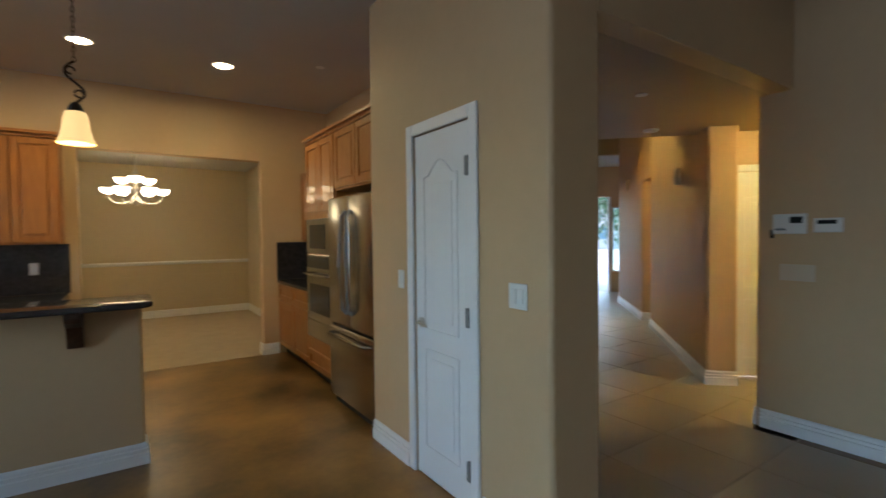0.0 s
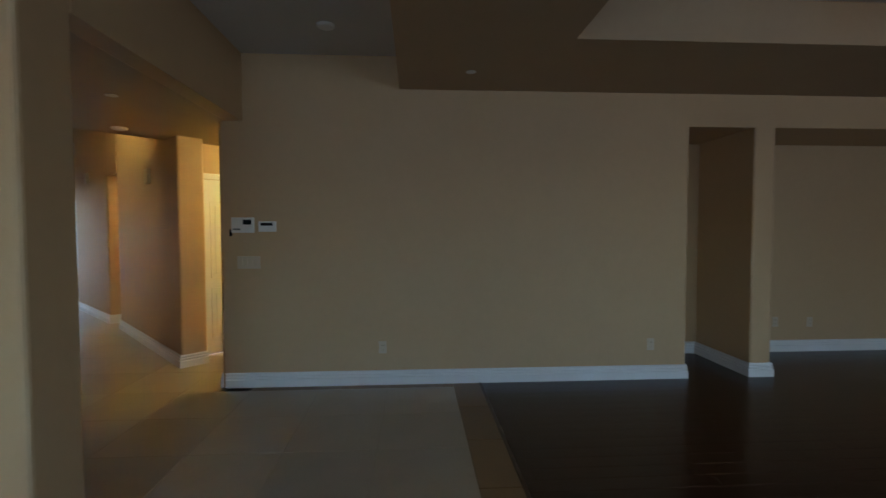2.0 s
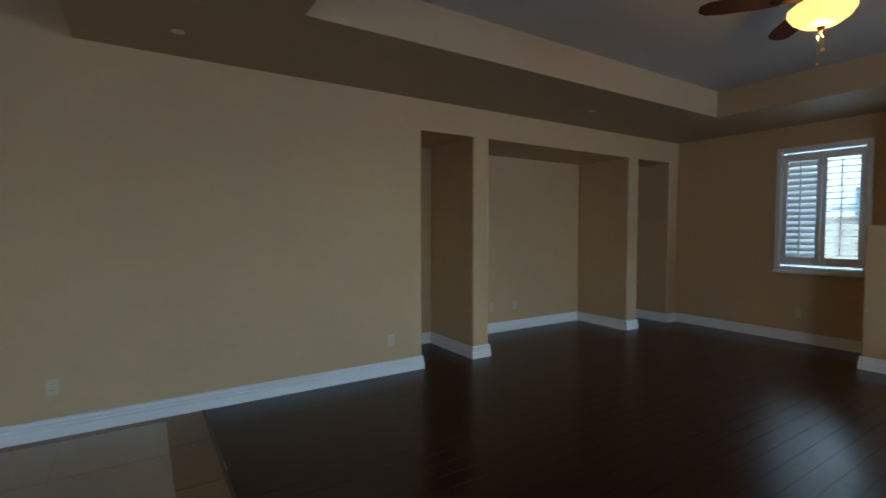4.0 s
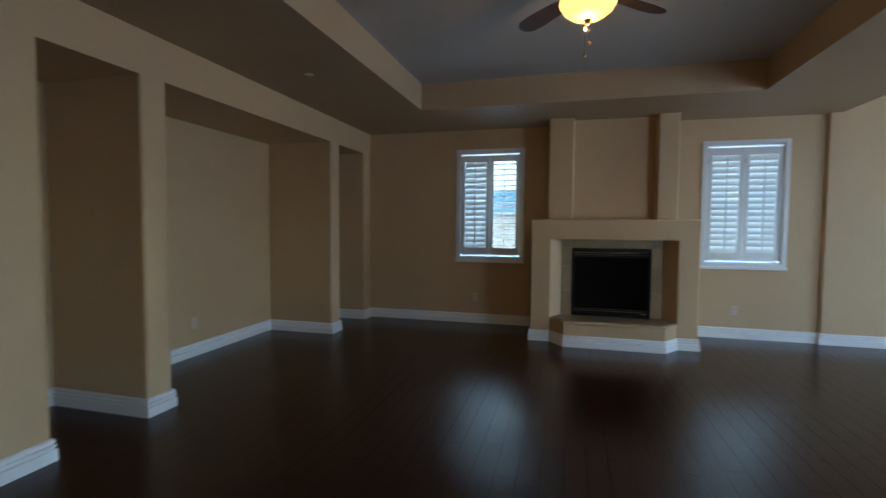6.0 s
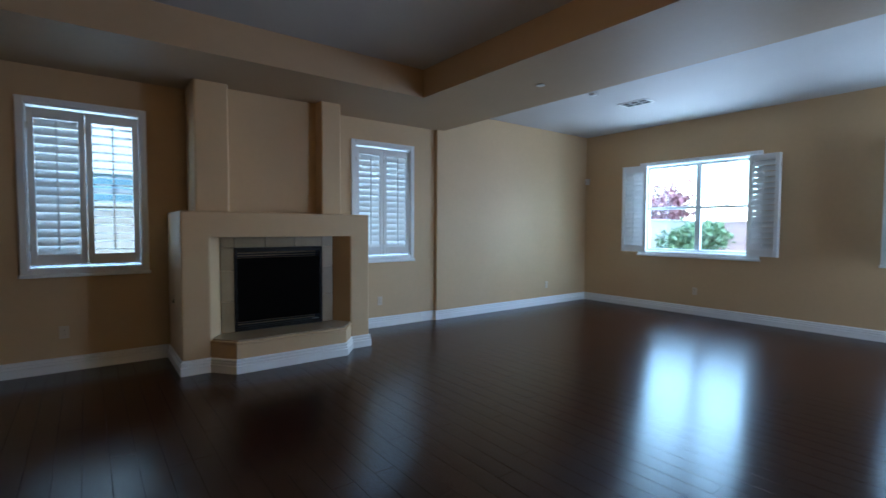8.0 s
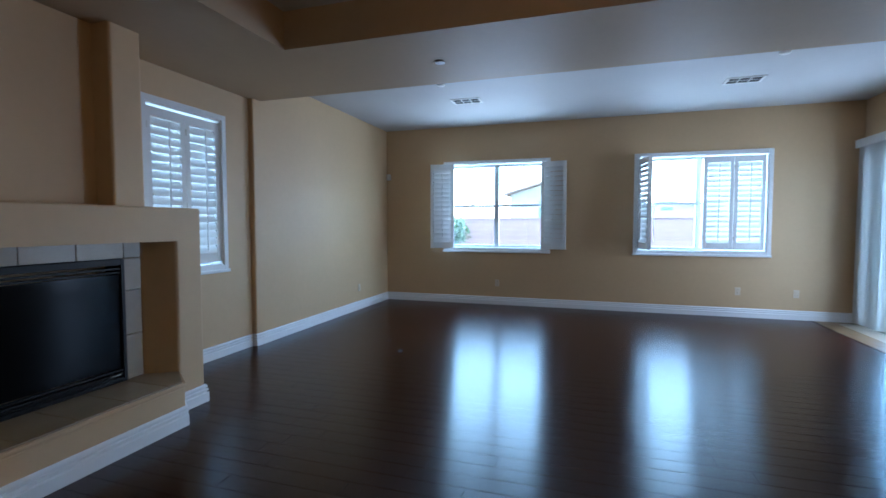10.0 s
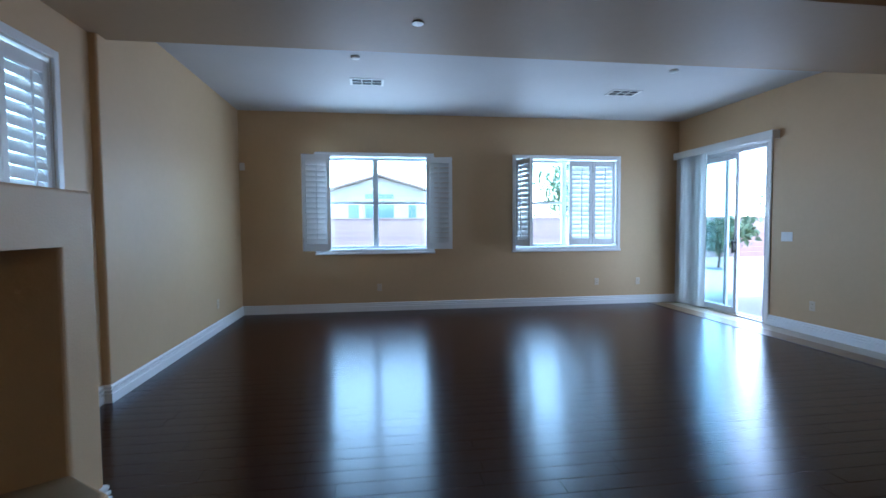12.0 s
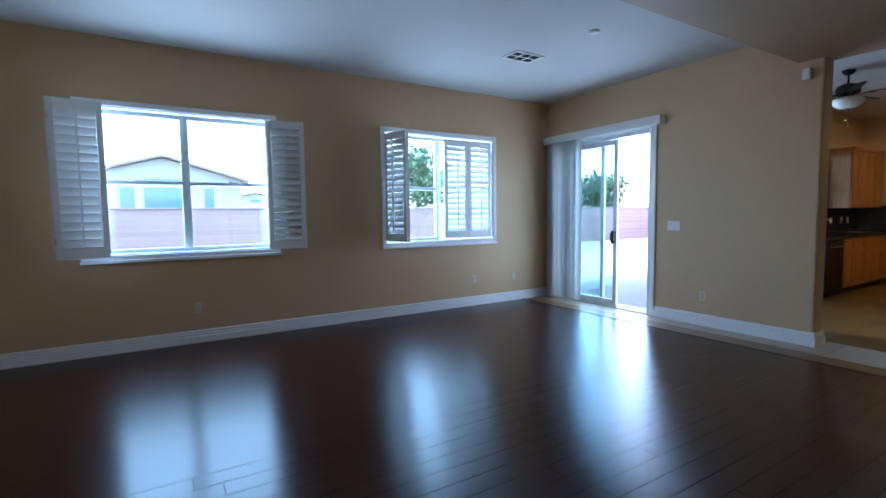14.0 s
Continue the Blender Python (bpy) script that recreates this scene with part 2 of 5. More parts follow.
def lathe(profile, sides=24, at=(0, 0, 0)):
    """A turned shape from (radius, height) rows."""
    bm = bmesh.new()
    rings = [[bm.verts.new((at[0] + r * math.cos(i * math.tau / sides), at[1] + r * math.sin(i * math.tau / sides), at[2] + z)) for i in range(sides)] for r, z in profile]
    for lo, hi in zip(rings, rings[1:]):
        for i in range(sides):
            bm.faces.new((lo[i], lo[(i + 1) % sides], hi[(i + 1) % sides], hi[i]))
    bmesh.ops.remove_doubles(bm, verts=bm.verts, dist=1e-5)
    bmesh.ops.recalc_face_normals(bm, faces=bm.faces)
    return bm


def pipe(points, r, sides=8):
    """A round bar along points."""
    bm = bmesh.new()
    rings, pts = [], [Vector(p) for p in points]
    for i, p in enumerate(pts):
        d = (pts[min(i + 1, len(pts) - 1)] - pts[max(i - 1, 0)]).normalized()
        q = d.to_track_quat("Z", "Y")
        rings.append([bm.verts.new(p + q @ Vector((r * math.cos(k * math.tau / sides), r * math.sin(k * math.tau / sides), 0))) for k in range(sides)])
    for lo, hi in zip(rings, rings[1:]):
        for k in range(sides):
            bm.faces.new((lo[k], lo[(k + 1) % sides], hi[(k + 1) % sides], hi[k]))
    bm.faces.new(rings[0])
    bm.faces.new(rings[-1])
    bmesh.ops.recalc_face_normals(bm, faces=bm.faces)
    return bm


def mesh_of(name, bm, mat, smooth=False):
    me = bpy.data.meshes.new(name)
    bm.to_mesh(me)
    bm.free()
    me.materials.append(mat)
    if smooth:
        me.shade_smooth()
        me.set_sharp_from_angle(angle=radians(40))
    return me


def part(name, bm, mat, parent=None, label="", smooth=False, m=None):
    """One mesh object, under its thing."""
    ob = new(name, mesh_of(name, bm, mat, smooth))
    ob.parent = parent
    if m is not None:
        ob.matrix_basis = m
    return tagged(ob, label)


def thing(name, label, category, m=None, group="", kind=""):
    ob = new(name)
    ob.empty_display_size = 0.1
    if m is not None:
        ob.matrix_basis = m
    return tagged(ob, label, category, group, kind)


def fixed(name, bm, mat, label="", m=None, smooth=False):
    """A piece of the setting."""
    return tagged(part(name, bm, mat, None, "", smooth, m), label, "", "", "structure")


def sweep(path, profile, closed=False):
    """Runs a profile of (out, up) rows along a flat path; out is to the right of the way."""
    bm = bmesh.new()
    pts = [Vector(p) for p in path]
    rings = []
    for i, p in enumerate(pts):
        a = (p - pts[i - 1]).normalized() if i else None
        b = (pts[i + 1] - p).normalized() if i + 1 < len(pts) else None
        na = Vector((a.y, -a.x)) if a else None
        nb = Vector((b.y, -b.x)) if b else None
        n = ((na or nb) + (nb or na)).normalized()
        n /= max(0.3, n.dot(na or nb))
        rings.append([bm.verts.new((p.x + n.x * o, p.y + n.y * o, z)) for o, z in profile])
    k = len(profile)
    for lo, hi in zip(rings, rings[1:]):
        for j in range(k):
            bm.faces.new((lo[j], lo[(j + 1) % k], hi[(j + 1) % k], hi[j]))
    bm.faces.new(rings[0])
    bm.faces.new(rings[-1])
    bmesh.ops.recalc_face_normals(bm, faces=bm.faces)
    return bm


def prism(points, z0, z1):
    """An upright block over a flat outline."""
    bm = bmesh.new()
    lo, hi = [bm.verts.new((x, y, z0)) for x, y in points], [bm.verts.new((x, y, z1)) for x, y in points]
    for i in range(len(points)):
        j = (i + 1) % len(points)
        bm.faces.new((lo[i], lo[j], hi[j], hi[i]))
    bm.faces.new(lo)
    bm.faces.new(hi)
    bmesh.ops.recalc_face_normals(bm, faces=bm.faces)
    return bm


BASE_PROFILE = [(-0.004, 0), (0.021, 0), (0.021, 0.068), (0.018, 0.072), (0.009, 0.074), (0.009, 0.081), (0.018, 0.084), (0.018, 0.098), (0.006, 0.101), (0.006, 0.107), (0.014, 0.110), (0.014, 0.122), (0.009, 0.130), (-0.004, 0.137)]


def baseboard(path, z=0.0):
    return fixed("baseboard", sweep(path, [(o, h + z) for o, h in BASE_PROFILE]), TRIM, "white moulded wooden baseboard along the wall")


# ---- shell of the great room ----
XP, YP = 1.295, 1.81
XE, XW, YS, YN, ZC, ZS, ZH = 3.727, -5.655, -6.975, 0.17, 3.05, 2.75, 2.44


def wall_with_holes(name, axis, at, thick, a0, a1, z1, holes, label):
    """An upright wall along x or y from a0 to a1, with (b0, b1, low, high) openings in order."""
    bm, last = bmesh.new(), a0

    def put(p0, p1, lo, hi):
        if p1 - p0 > 1e-4 and hi - lo > 1e-4:
            if axis == "x":
                cube(bm, p0, at, lo, p1, at + thick, hi)
            else:
                cube(bm, at, p0, lo, at + thick, p1, hi)
    for b0, b1, lo, hi in holes:
        put(last, b0, 0, z1)
        put(b0, b1, 0, lo)
        put(b0, b1, hi, z1)
        last = b1
    put(last, a1, 0, z1)
    return fixed(name, bm, PAINT, label)


WIN1, WIN2 = (1.475, 2.33, 0.95, 2.42), (-1.70, -0.85, 0.95, 2.42)
WINA, WINB = (-5.775, -4.06, 0.965, 2.40), (-2.68, -0.94, 0.965, 2.40)
wall_with_holes("wall_south", "x", YS - 0.2, 0.2, -2.12, XE + 1.05, ZC, [WIN2, WIN1], "tan painted wall with two shuttered windows")
fixed("wall_southwest", bevel(boxes((XW - 0.2, YS - 0.2, 0, -2.12, -6.92, ZC)), 0.02, 3, True), PAINT, "tan painted wall standing slightly proud")
wall_with_holes("wall_west", "y", XW - 0.2, 0.2, -6.92, YN, ZC, [WINA, WINB], "tan painted wall with two large windows")
SLIDE = (-5.45, -3.80, 0.0, 2.38)
wall_with_holes("wall_north", "x", YN, 0.2, XW - 0.2, -2.3, ZC, [SLIDE], "tan painted wall with a sliding glass door")
fixed("wall_north_end", bevel(boxes((-2.3, YN, 0, -2.035, YN + 0.2, ZC)), 0.025, 3, True, lambda e: e.verts[0].co.x > -2.1), PAINT, "rounded end of the tan painted wall")

# east wall: plain stretch, niche pillars and the beam above the niches
NICHES = [(-3.04, -2.39), (-5.76, -3.26), (-6.75, -5.99)]
fixed("wall_east", bevel(boxes((XE, -2.39, 0, XE + 0.16, 2.03, ZH)), 0.025, 3, True), PAINT, "long plain tan painted wall")
for y0, y1 in ((-3.26, -3.04), (-5.99, -5.76), (YS, -6.75)):
    fixed("wall_pillar", bevel(boxes((XE, y0, 0, XE + 0.9, y1, ZH)), 0.025, 3, True), PAINT, "tan painted pillar between two wall niches")
fixed("wall_east_beam", boxes((XE, YS, ZH, XE + 0.16, YP + 0.15, ZC)), PAINT, "tan painted wall above the niches")
fixed("niche_back", boxes((XE + 0.9, YS, 0, XE + 1.05, -2.2, ZC)), PAINT, "tan painted back wall of the niches")
fixed("niche_side", boxes((XE + 0.16, -2.39, 0, XE + 0.9, -2.2, ZC)), PAINT, "tan painted side wall of a niche")
fixed("niche_ceiling", boxes((XE + 0.16, YS, ZH, XE + 0.9, -2.39, ZH + 0.1)), PAINT, "tan painted ceiling of the niches")

# ceilings
fixed("ceiling", boxes((XW - 0.2, YS - 0.2, ZC, 5.2, 6.63, ZC + 0.15)), CEILING, "white painted textured ceiling")
TX0, TX1, TY0, TY1 = -1.03, 2.517, -5.70, -0.85
YSO = 0.39
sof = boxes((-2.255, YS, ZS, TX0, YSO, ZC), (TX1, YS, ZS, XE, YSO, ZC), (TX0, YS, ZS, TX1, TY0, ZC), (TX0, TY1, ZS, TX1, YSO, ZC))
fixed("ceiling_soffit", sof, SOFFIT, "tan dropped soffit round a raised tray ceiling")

# ---- pantry block and hall ----
fixed("wall_pantry", bevel(boxes((XP, YP, 0, 1.61, 2.27, ZC)), 0.025, 3, True, lambda e: e.verts[0].co.y < 2), PAINT, "tan painted corner pillar beside the hall")
fixed("wall_pantry_side", boxes((XP, 2.27, 0, XP + 0.13, 2.35, ZC), (XP, 2.91, 0, XP + 0.13, 3.50, ZC), (XP, 2.35, 2.05, XP + 0.13, 2.91, ZC), (XP + 0.13, 3.38, 0, 2.2, 3.50, ZC)), PAINT, "tan painted pantry wall with a narrow door")
fixed("hall_header", boxes((1.61, YP, ZH, XE, YP + 0.15, ZC)), PAINT, "tan painted header over the hall entrance")

TURNED = pose(0, 0, 0, 0, 0, 45)  # local x runs north-east along the hall
fixed("hall_wall_left", boxes((2.41 + 0.06, 0.14, 0, 12.42, 0.29, 3.5)), PAINT, "tan painted hall wall", TURNED)
fixed("hall_wall_right", bevel(prism([(5.03, -1.18), (5.03, -1.45), (7.87, -1.60), (7.87, -1.34)], 0, 3.5), 0.025, 3, True), PAINT, "tan painted angled hall wall", TURNED)
fixed("hall_wall_far", bevel(boxes((8.42, -1.60, 0, 10.57, -1.34, 3.5)), 0.025, 3, True), PAINT, "tan painted angled hall wall near the foyer", TURNED)
fixed("hall_opening_head", boxes((7.87, -1.60, 2.3, 8.42, -1.34, 3.5)), PAINT, "tan painted head over a hall opening", TURNED)
fixed("hall_side_room", boxes((7.6, -3.0, 0, 7.75, -1.62, 2.9), (8.55, -3.0, 0, 8.7, -1.62, 2.9), (7.75, -3.15, 0, 8.55, -3.0, 2.9), (7.6, -3.15, 2.9, 8.7, -1.62, 3.0)), PAINT, "tan painted walls of a lit side passage", TURNED)
fixed("foyer_wall_right", boxes((10.42, -3.1, 0, 10.57, -1.60, 3.1), (10.57, -3.1, 0, 12.42, -2.95, 3.1)), PAINT, "tan painted foyer wall", TURNED)
fixed("foyer_wall_front", boxes((12.42, -3.1, 0, 12.6, -1.72, 3.1), (12.42, -1.5, 0, 12.6, -1.42, 3.1), (12.42, -0.5, 0, 12.6, 0.29, 3.1), (12.42, -1.42, 2.36, 12.6, -0.5, 3.1), (12.42, -1.72, 0, 12.6, -1.5, 0.5), (12.42, -1.72, 2.1, 12.6, -1.5, 3.1)), PAINT, "tan painted wall with the front doorway", TURNED)
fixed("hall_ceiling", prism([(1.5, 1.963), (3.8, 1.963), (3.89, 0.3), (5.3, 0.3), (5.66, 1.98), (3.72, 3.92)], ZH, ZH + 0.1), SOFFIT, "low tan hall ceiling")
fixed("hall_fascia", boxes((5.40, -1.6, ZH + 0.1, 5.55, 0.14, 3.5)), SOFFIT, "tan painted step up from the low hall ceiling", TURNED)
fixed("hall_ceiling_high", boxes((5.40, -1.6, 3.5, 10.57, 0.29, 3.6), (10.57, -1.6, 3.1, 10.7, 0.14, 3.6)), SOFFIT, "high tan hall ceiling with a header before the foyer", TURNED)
fixed("foyer_ceiling", boxes((10.7, -3.3, 3.1, 12.7, 0.29, 3.2)), CEILING, "white foyer ceiling", TURNED)
# passage with a white door beside the hall
DOOR_U = 5.325
fixed("passage_wall", boxes((DOOR_U, -1.50, 0, DOOR_U + 0.12, -1.45, 2.44), (DOOR_U, -2.75, 0, DOOR_U + 0.12, -2.34, 2.44), (DOOR_U, -2.34, 2.06, DOOR_U + 0.12, -1.50, 2.44), (3.3, -2.9, 0, DOOR_U + 0.12, -2.75, 2.44)), PAINT, "warm lit tan passage wall", TURNED)
fixed("passage_end", boxes((3.888, 0.2, 0, 4.6, 0.35, 2.44)), PAINT, "tan painted end wall of the passage")

# ---- kitchen and dining shell ----
YK, XK = 6.43, -3.65
wall_with_holes("wall_kitchen_north", "x", YK, 0.15, XK - 0.14, 2.2, ZC, [(-0.55, 1.22, 0, 2.37)], "tan painted kitchen wall with a wide opening to the dining room")
WIN5, WIN6 = (0.95, 2.65, 0.75, 2.42), (3.65, 4.85, 1.15, 2.40)
wall_with_holes("wall_kitchen_west", "y", XK - 0.14, 0.14, YN + 0.2, YK, ZC, [WIN5, WIN6], "tan painted kitchen wall with windows")
fixed("wall_kitchen_east", boxes((2.06, 3.50, 0, 2.2, YK, ZC)), PAINT, "tan painted wall behind the tall cabinets")
fixed("wall_dining_north", boxes((-1.75, 10.4, 0, 2.0, 10.55, 2.75)), DINING, "pale tan dining wall with a chair rail")
fixed("wall_dining_east", boxes((1.86, YK + 0.15, 0, 2.0, 10.4, 2.75)), DINING, "pale tan dining wall")
fixed("wall_dining_west", boxes((-1.75, YK + 0.15, 0, -1.6, 10.4, 2.75)), DINING, "pale tan dining wall")
fixed("ceiling_dining", boxes((-1.75, YK + 0.15, 2.75, 2.0, 10.55, 2.85)), CEILING, "white dining room ceiling")
fixed("chair_rail", sweep([(-1.6, 10.4), (1.86, 10.4)], [(-0.004, 0.96), (0.012, 0.965), (0.028, 0.99), (0.028, 1.01), (0.012, 1.02), (-0.004, 1.03)]), TRIM, "white chair rail moulding")
for x0, x1 in ((-1.35, -0.65), (-0.42, 0.36), (0.75, 1.62)):
    f = []
    for a, b, c, d in ((x0, 0.74, x1, 0.765), (x0, 0.24, x1, 0.265), (x0, 0.265, x0 + 0.025, 0.74), (x1 - 0.025, 0.265, x1, 0.74)):
        f.append((a, 10.385, b, c, 10.4, d))
    fixed("panel_moulding", boxes(*f), DINING, "painted picture-frame moulding below the chair rail")

# ---- baseboards ----
baseboard([(XE, 2.0), (XE, -2.385), (XE + 0.9, -2.385), (XE + 0.9, -3.04), (XE, -3.04), (XE, -3.26), (XE + 0.9, -3.26), (XE + 0.9, -5.76), (XE, -5.76), (XE, -5.99), (XE + 0.9, -5.99), (XE + 0.9, -6.75), (XE, -6.75), (XE, YS), (1.27, YS)])
baseboard([(-0.63, YS), (-2.12, YS), (-2.12, -6.92), (XW, -6.92), (XW, YN), (-5.47, YN)])
baseboard([(-3.74, YN), (-2.035, YN), (-2.035, YN + 0.2), (-3.6, YN + 0.2)])
baseboard([(XP, 3.50), (XP, 2.985)])
baseboard([(XP, 2.265), (XP, YP), (1.61, YP), (1.61, YP + 0.3)])
baseboard([(1.22, YK + 0.15), (1.22, YK), (1.4, YK)])
baseboard([(-0.62, YK), (-0.55, YK), (-0.55, YK + 0.15)])
baseboard([(-1.6, 10.4), (1.86, 10.4), (1.86, YK + 0.15)])
for a in ([(8.42, -1.6), (8.42, -1.34), (10.57, -1.34), (10.57, -1.6)], [(5.03, -1.45), (5.03, -1.18), (7.87, -1.34), (7.87, -1.6)]):
    b = baseboard(a[::-1])
    b.matrix_basis = TURNED
baseboard([(3.89, -0.2), (3.89, 2.03), (3.73, 2.03)])


# ---- windows ----
def window(name, label, width, low, high, m, columns=1):
    """A vinyl window with white casing; local x along the wall, y outwards."""
    h = high - low
    w = thing(name, label, "window", m, "", "structure")
    c = 0.055
    bm = boxes((-c, -0.022, -c, 0, 0.0, h + c), (width, -0.022, -c, width + c, 0.0, h + c), (0, -0.022, h, width, 0.0, h + c), (0, -0.022, -c, width, 0.0, 0))
    part("casing", bevel(bm, 0.005), TRIM, w)
    part("window_sill", bevel(boxes((-c - 0.01, -0.04, -c - 0.02, width + c + 0.01, -0.0005, -c + 0.012)), 0.006), TRIM, w)
    bm = boxes((0, 0, 0, 0.012, 0.19, h), (width - 0.012, 0, 0, width, 0.19, h), (0.012, 0, h - 0.012, width - 0.012, 0.19, h), (0.012, 0, 0, width - 0.012, 0.19, 0.012))
    part("window_lining", bm, TRIM, w)
    s, y0, y1 = 0.04, 0.12, 0.17
    step = (width - 0.024) / columns
    for i in range(columns):
        x0 = 0.012 + i * step
        x1 = x0 + step
        mid = h * 0.503
        bm = boxes((x0, y0, 0.012, x0 + s, y1, h - 0.012), (x1 - s, y0, 0.012, x1, y1, h - 0.012), (x0 + s, y0, h - 0.012 - s, x1 - s, y1, h - 0.012), (x0 + s, y0, 0.012, x1 - s, y1, 0.012 + s))
        part("sash_frame", bevel(bm, 0.004), VINYL, w)
        part("meeting_rail", bevel(boxes((x0 + s, y0 - 0.006, mid - 0.02, x1 - s, y1 - 0.004, mid + 0.02)), 0.004), VINYL, w)
        part("sash_lock", bevel(boxes((x0 + step / 2 - 0.03, y0 - 0.016, mid + 0.02, x0 + step / 2 + 0.03, y0 + 0.012, mid + 0.034)), 0.004), VINYL, w)
        for z0, z1 in ((0.012 + s, mid - 0.02), (mid + 0.02, h - 0.012 - s)):
            g = part("pane", boxes((x0 + s, 0.144, z0, x1 - s, 0.148, z1)), GLASS, w)
            g.visible_shadow = False
    return w


LOUVRE = {}


def shutter_panel(parent, width, height, tilt, m):
    """One louvred panel: hinge side at local x 0, room side at local -y."""
    st, top, bot, t = 0.05, 0.085, 0.10, 0.014
    p = part("panel", bevel(boxes((0, -t, 0, st, t, height), (width - st, -t, 0, width, t, height), (st, -t, height - top, width - st, t, height), (st, -t, 0, width - st, t, bot)), 0.003), SHUTTER, parent, "", False, m)
    n = round((height - top - bot) / 0.0765)
    step = (height - top - bot) / n
    key = round(width, 3)
    if key not in LOUVRE:
        bm = bmesh.new()
        prof = [(-0.042, 0), (-0.025, 0.0045), (0, 0.0055), (0.025, 0.0045), (0.042, 0), (0.025, -0.0045), (0, -0.0055), (-0.025, -0.0045)]
        ends = [[bm.verts.new((x, a, b)) for a, b in prof] for x in (st + 0.002, width - st - 0.002)]
        for j in range(8):
            bm.faces.new((ends[0][j], ends[0][(j + 1) % 8], ends[1][(j + 1) % 8], ends[1][j]))
        bm.faces.new(ends[0])
        bm.faces.new(ends[1])
        bmesh.ops.recalc_face_normals(bm, faces=bm.faces)
        LOUVRE[key] = mesh_of("louvre", bm, SLAT, True)
    for i in range(n):
        lv = new("louvre", LOUVRE[key])
        lv.parent = p
        lv.matrix_basis = pose(0, 0, bot + (i + 0.5) * step, tilt + random.uniform(-1.5, 1.5), 0, 0)
    part("tilt_rod", boxes((width / 2 - 0.006, -0.056, bot + 0.03, width / 2 + 0.006, -0.046, height - top - 0.02)), SHUTTER, p)
    for z in (0.16, height - 0.16):
        part("hinge", boxes((-0.004, -t - 0.004, z - 0.03, 0.012, -t, z + 0.03)), NICKEL, p)
    return p


def place_window(axis, hole):
    b0, b1, lo, hi = hole
    return {"S": pose(b1, YS, lo, 0, 0, 180), "W": pose(XW, b0, lo, 0, 0, 90)}[axis]


for hole, name, lab in ((WIN1, "window_1", "white cased window behind plantation shutters beside the fireplace"), (WIN2, "window_2", "white cased window behind closed plantation shutters")):
    window(name, lab, hole[1] - hole[0], hole[2], hole[3], place_window("S", hole))
window("window_3", "wide white double window with open shutters", WINA[1] - WINA[0], WINA[2], WINA[3], place_window("W", WINA), 2)
window("window_4", "wide white double window with half-open shutters", WINB[1] - WINB[0], WINB[2], WINB[3], place_window("W", WINB), 2)

window("window_5", "wide white breakfast nook window", WIN5[1] - WIN5[0], WIN5[2], WIN5[3], pose(XK, WIN5[0], WIN5[2], 0, 0, 90), 2)
window("window_6", "white shuttered window over the kitchen counter", WIN6[1] - WIN6[0], WIN6[2], WIN6[3], pose(XK, WIN6[0], WIN6[2], 0, 0, 90))

HS = WIN1[3] - WIN1[2] - 0.07
for hole, tilts in ((WIN1, (65, -8)), (WIN2, (66, 66))):
    w = hole[1] - hole[0] - 0.03
    s = thing("window_shutters", "white louvred plantation shutters closed over a window", "shutters", place_window("S", hole) @ pose(0.015, 0.02, 0.035), "plantation shutters")
    shutter_panel(s, w / 2 - 0.002, HS, tilts[0], pose(0, 0, 0))
    shutter_panel(s, w / 2 - 0.002, HS, tilts[1], pose(w / 2 + 0.002, 0, 0))
PW, HA = 0.40, WINA[3] - WINA[2] - 0.02
s = thing("window_shutters", "white plantation shutters folded open beside a wide window", "shutters", place_window("W", WINA) @ pose(0, -0.03, 0.0), "plantation shutters")
shutter_panel(s, PW, HA, 60, pose(0.11, -0.01, 0, 0, 0, -141))
shutter_panel(s, PW, HA, -74, pose(0.11 - 0.31, -0.268, 0, 0, 0, 11))
shutter_panel(s, PW, HA, 50, pose(1.64, -0.012, 0, 0, 0, -12))
shutter_panel(s, PW, HA, -61, pose(1.64 + PW * 0.98, -0.135, 0, 0, 0, 171))
s = thing("window_shutters", "white plantation shutters half folded open at a wide window", "shutters", place_window("W", WINB) @ pose(0, 0.02, 0.03), "plantation shutters")
HB = WINB[3] - WINB[2] - 0.06
shutter_panel(s, PW, HB, 60, pose(0.02, 0, 0, 0, 0, -74))
shutter_panel(s, PW, HB, 76, pose(0.02 + 0.13, -0.385, 0, 0, 0, 84))
shutter_panel(s, PW, HB, 63, pose(0.912, 0, 0))
shutter_panel(s, PW, HB, 63, pose(0.912 + PW + 0.004, 0, 0))

s = thing("window_shutters", "white plantation shutters over the kitchen counter window", "shutters", pose(XK, WIN6[0], WIN6[2], 0, 0, 90) @ pose(0.015, 0.02, 0.03), "plantation shutters")
for k in range(2):
    shutter_panel(s, 0.58, WIN6[3] - WIN6[2] - 0.06, 20, pose(k * 0.59, 0, 0))

# ---- sliding door ----
d = thing("sliding_door", "white vinyl sliding glass patio door standing open", "sliding door", pose(0, YN, 0), "", "structure")
x0, x1, hd = SLIDE[0], SLIDE[1], SLIDE[3]
part("door_frame", bevel(boxes((x0, 0, 0.02, x0 + 0.05, 0.15, hd), (x1 - 0.05, 0, 0.02, x1, 0.15, hd), (x0 + 0.05, 0, hd - 0.05, x1 - 0.05, 0.15, hd)), 0.004), VINYL, d)
part("door_track", bevel(boxes((x0, 0, 0.0, x1, 0.15, 0.02), (x0, 0.045, 0.02, x1, 0.05, 0.03), (x0, 0.1, 0.02, x1, 0.105, 0.03)), 0.001), NICKEL, d, "metal floor track")
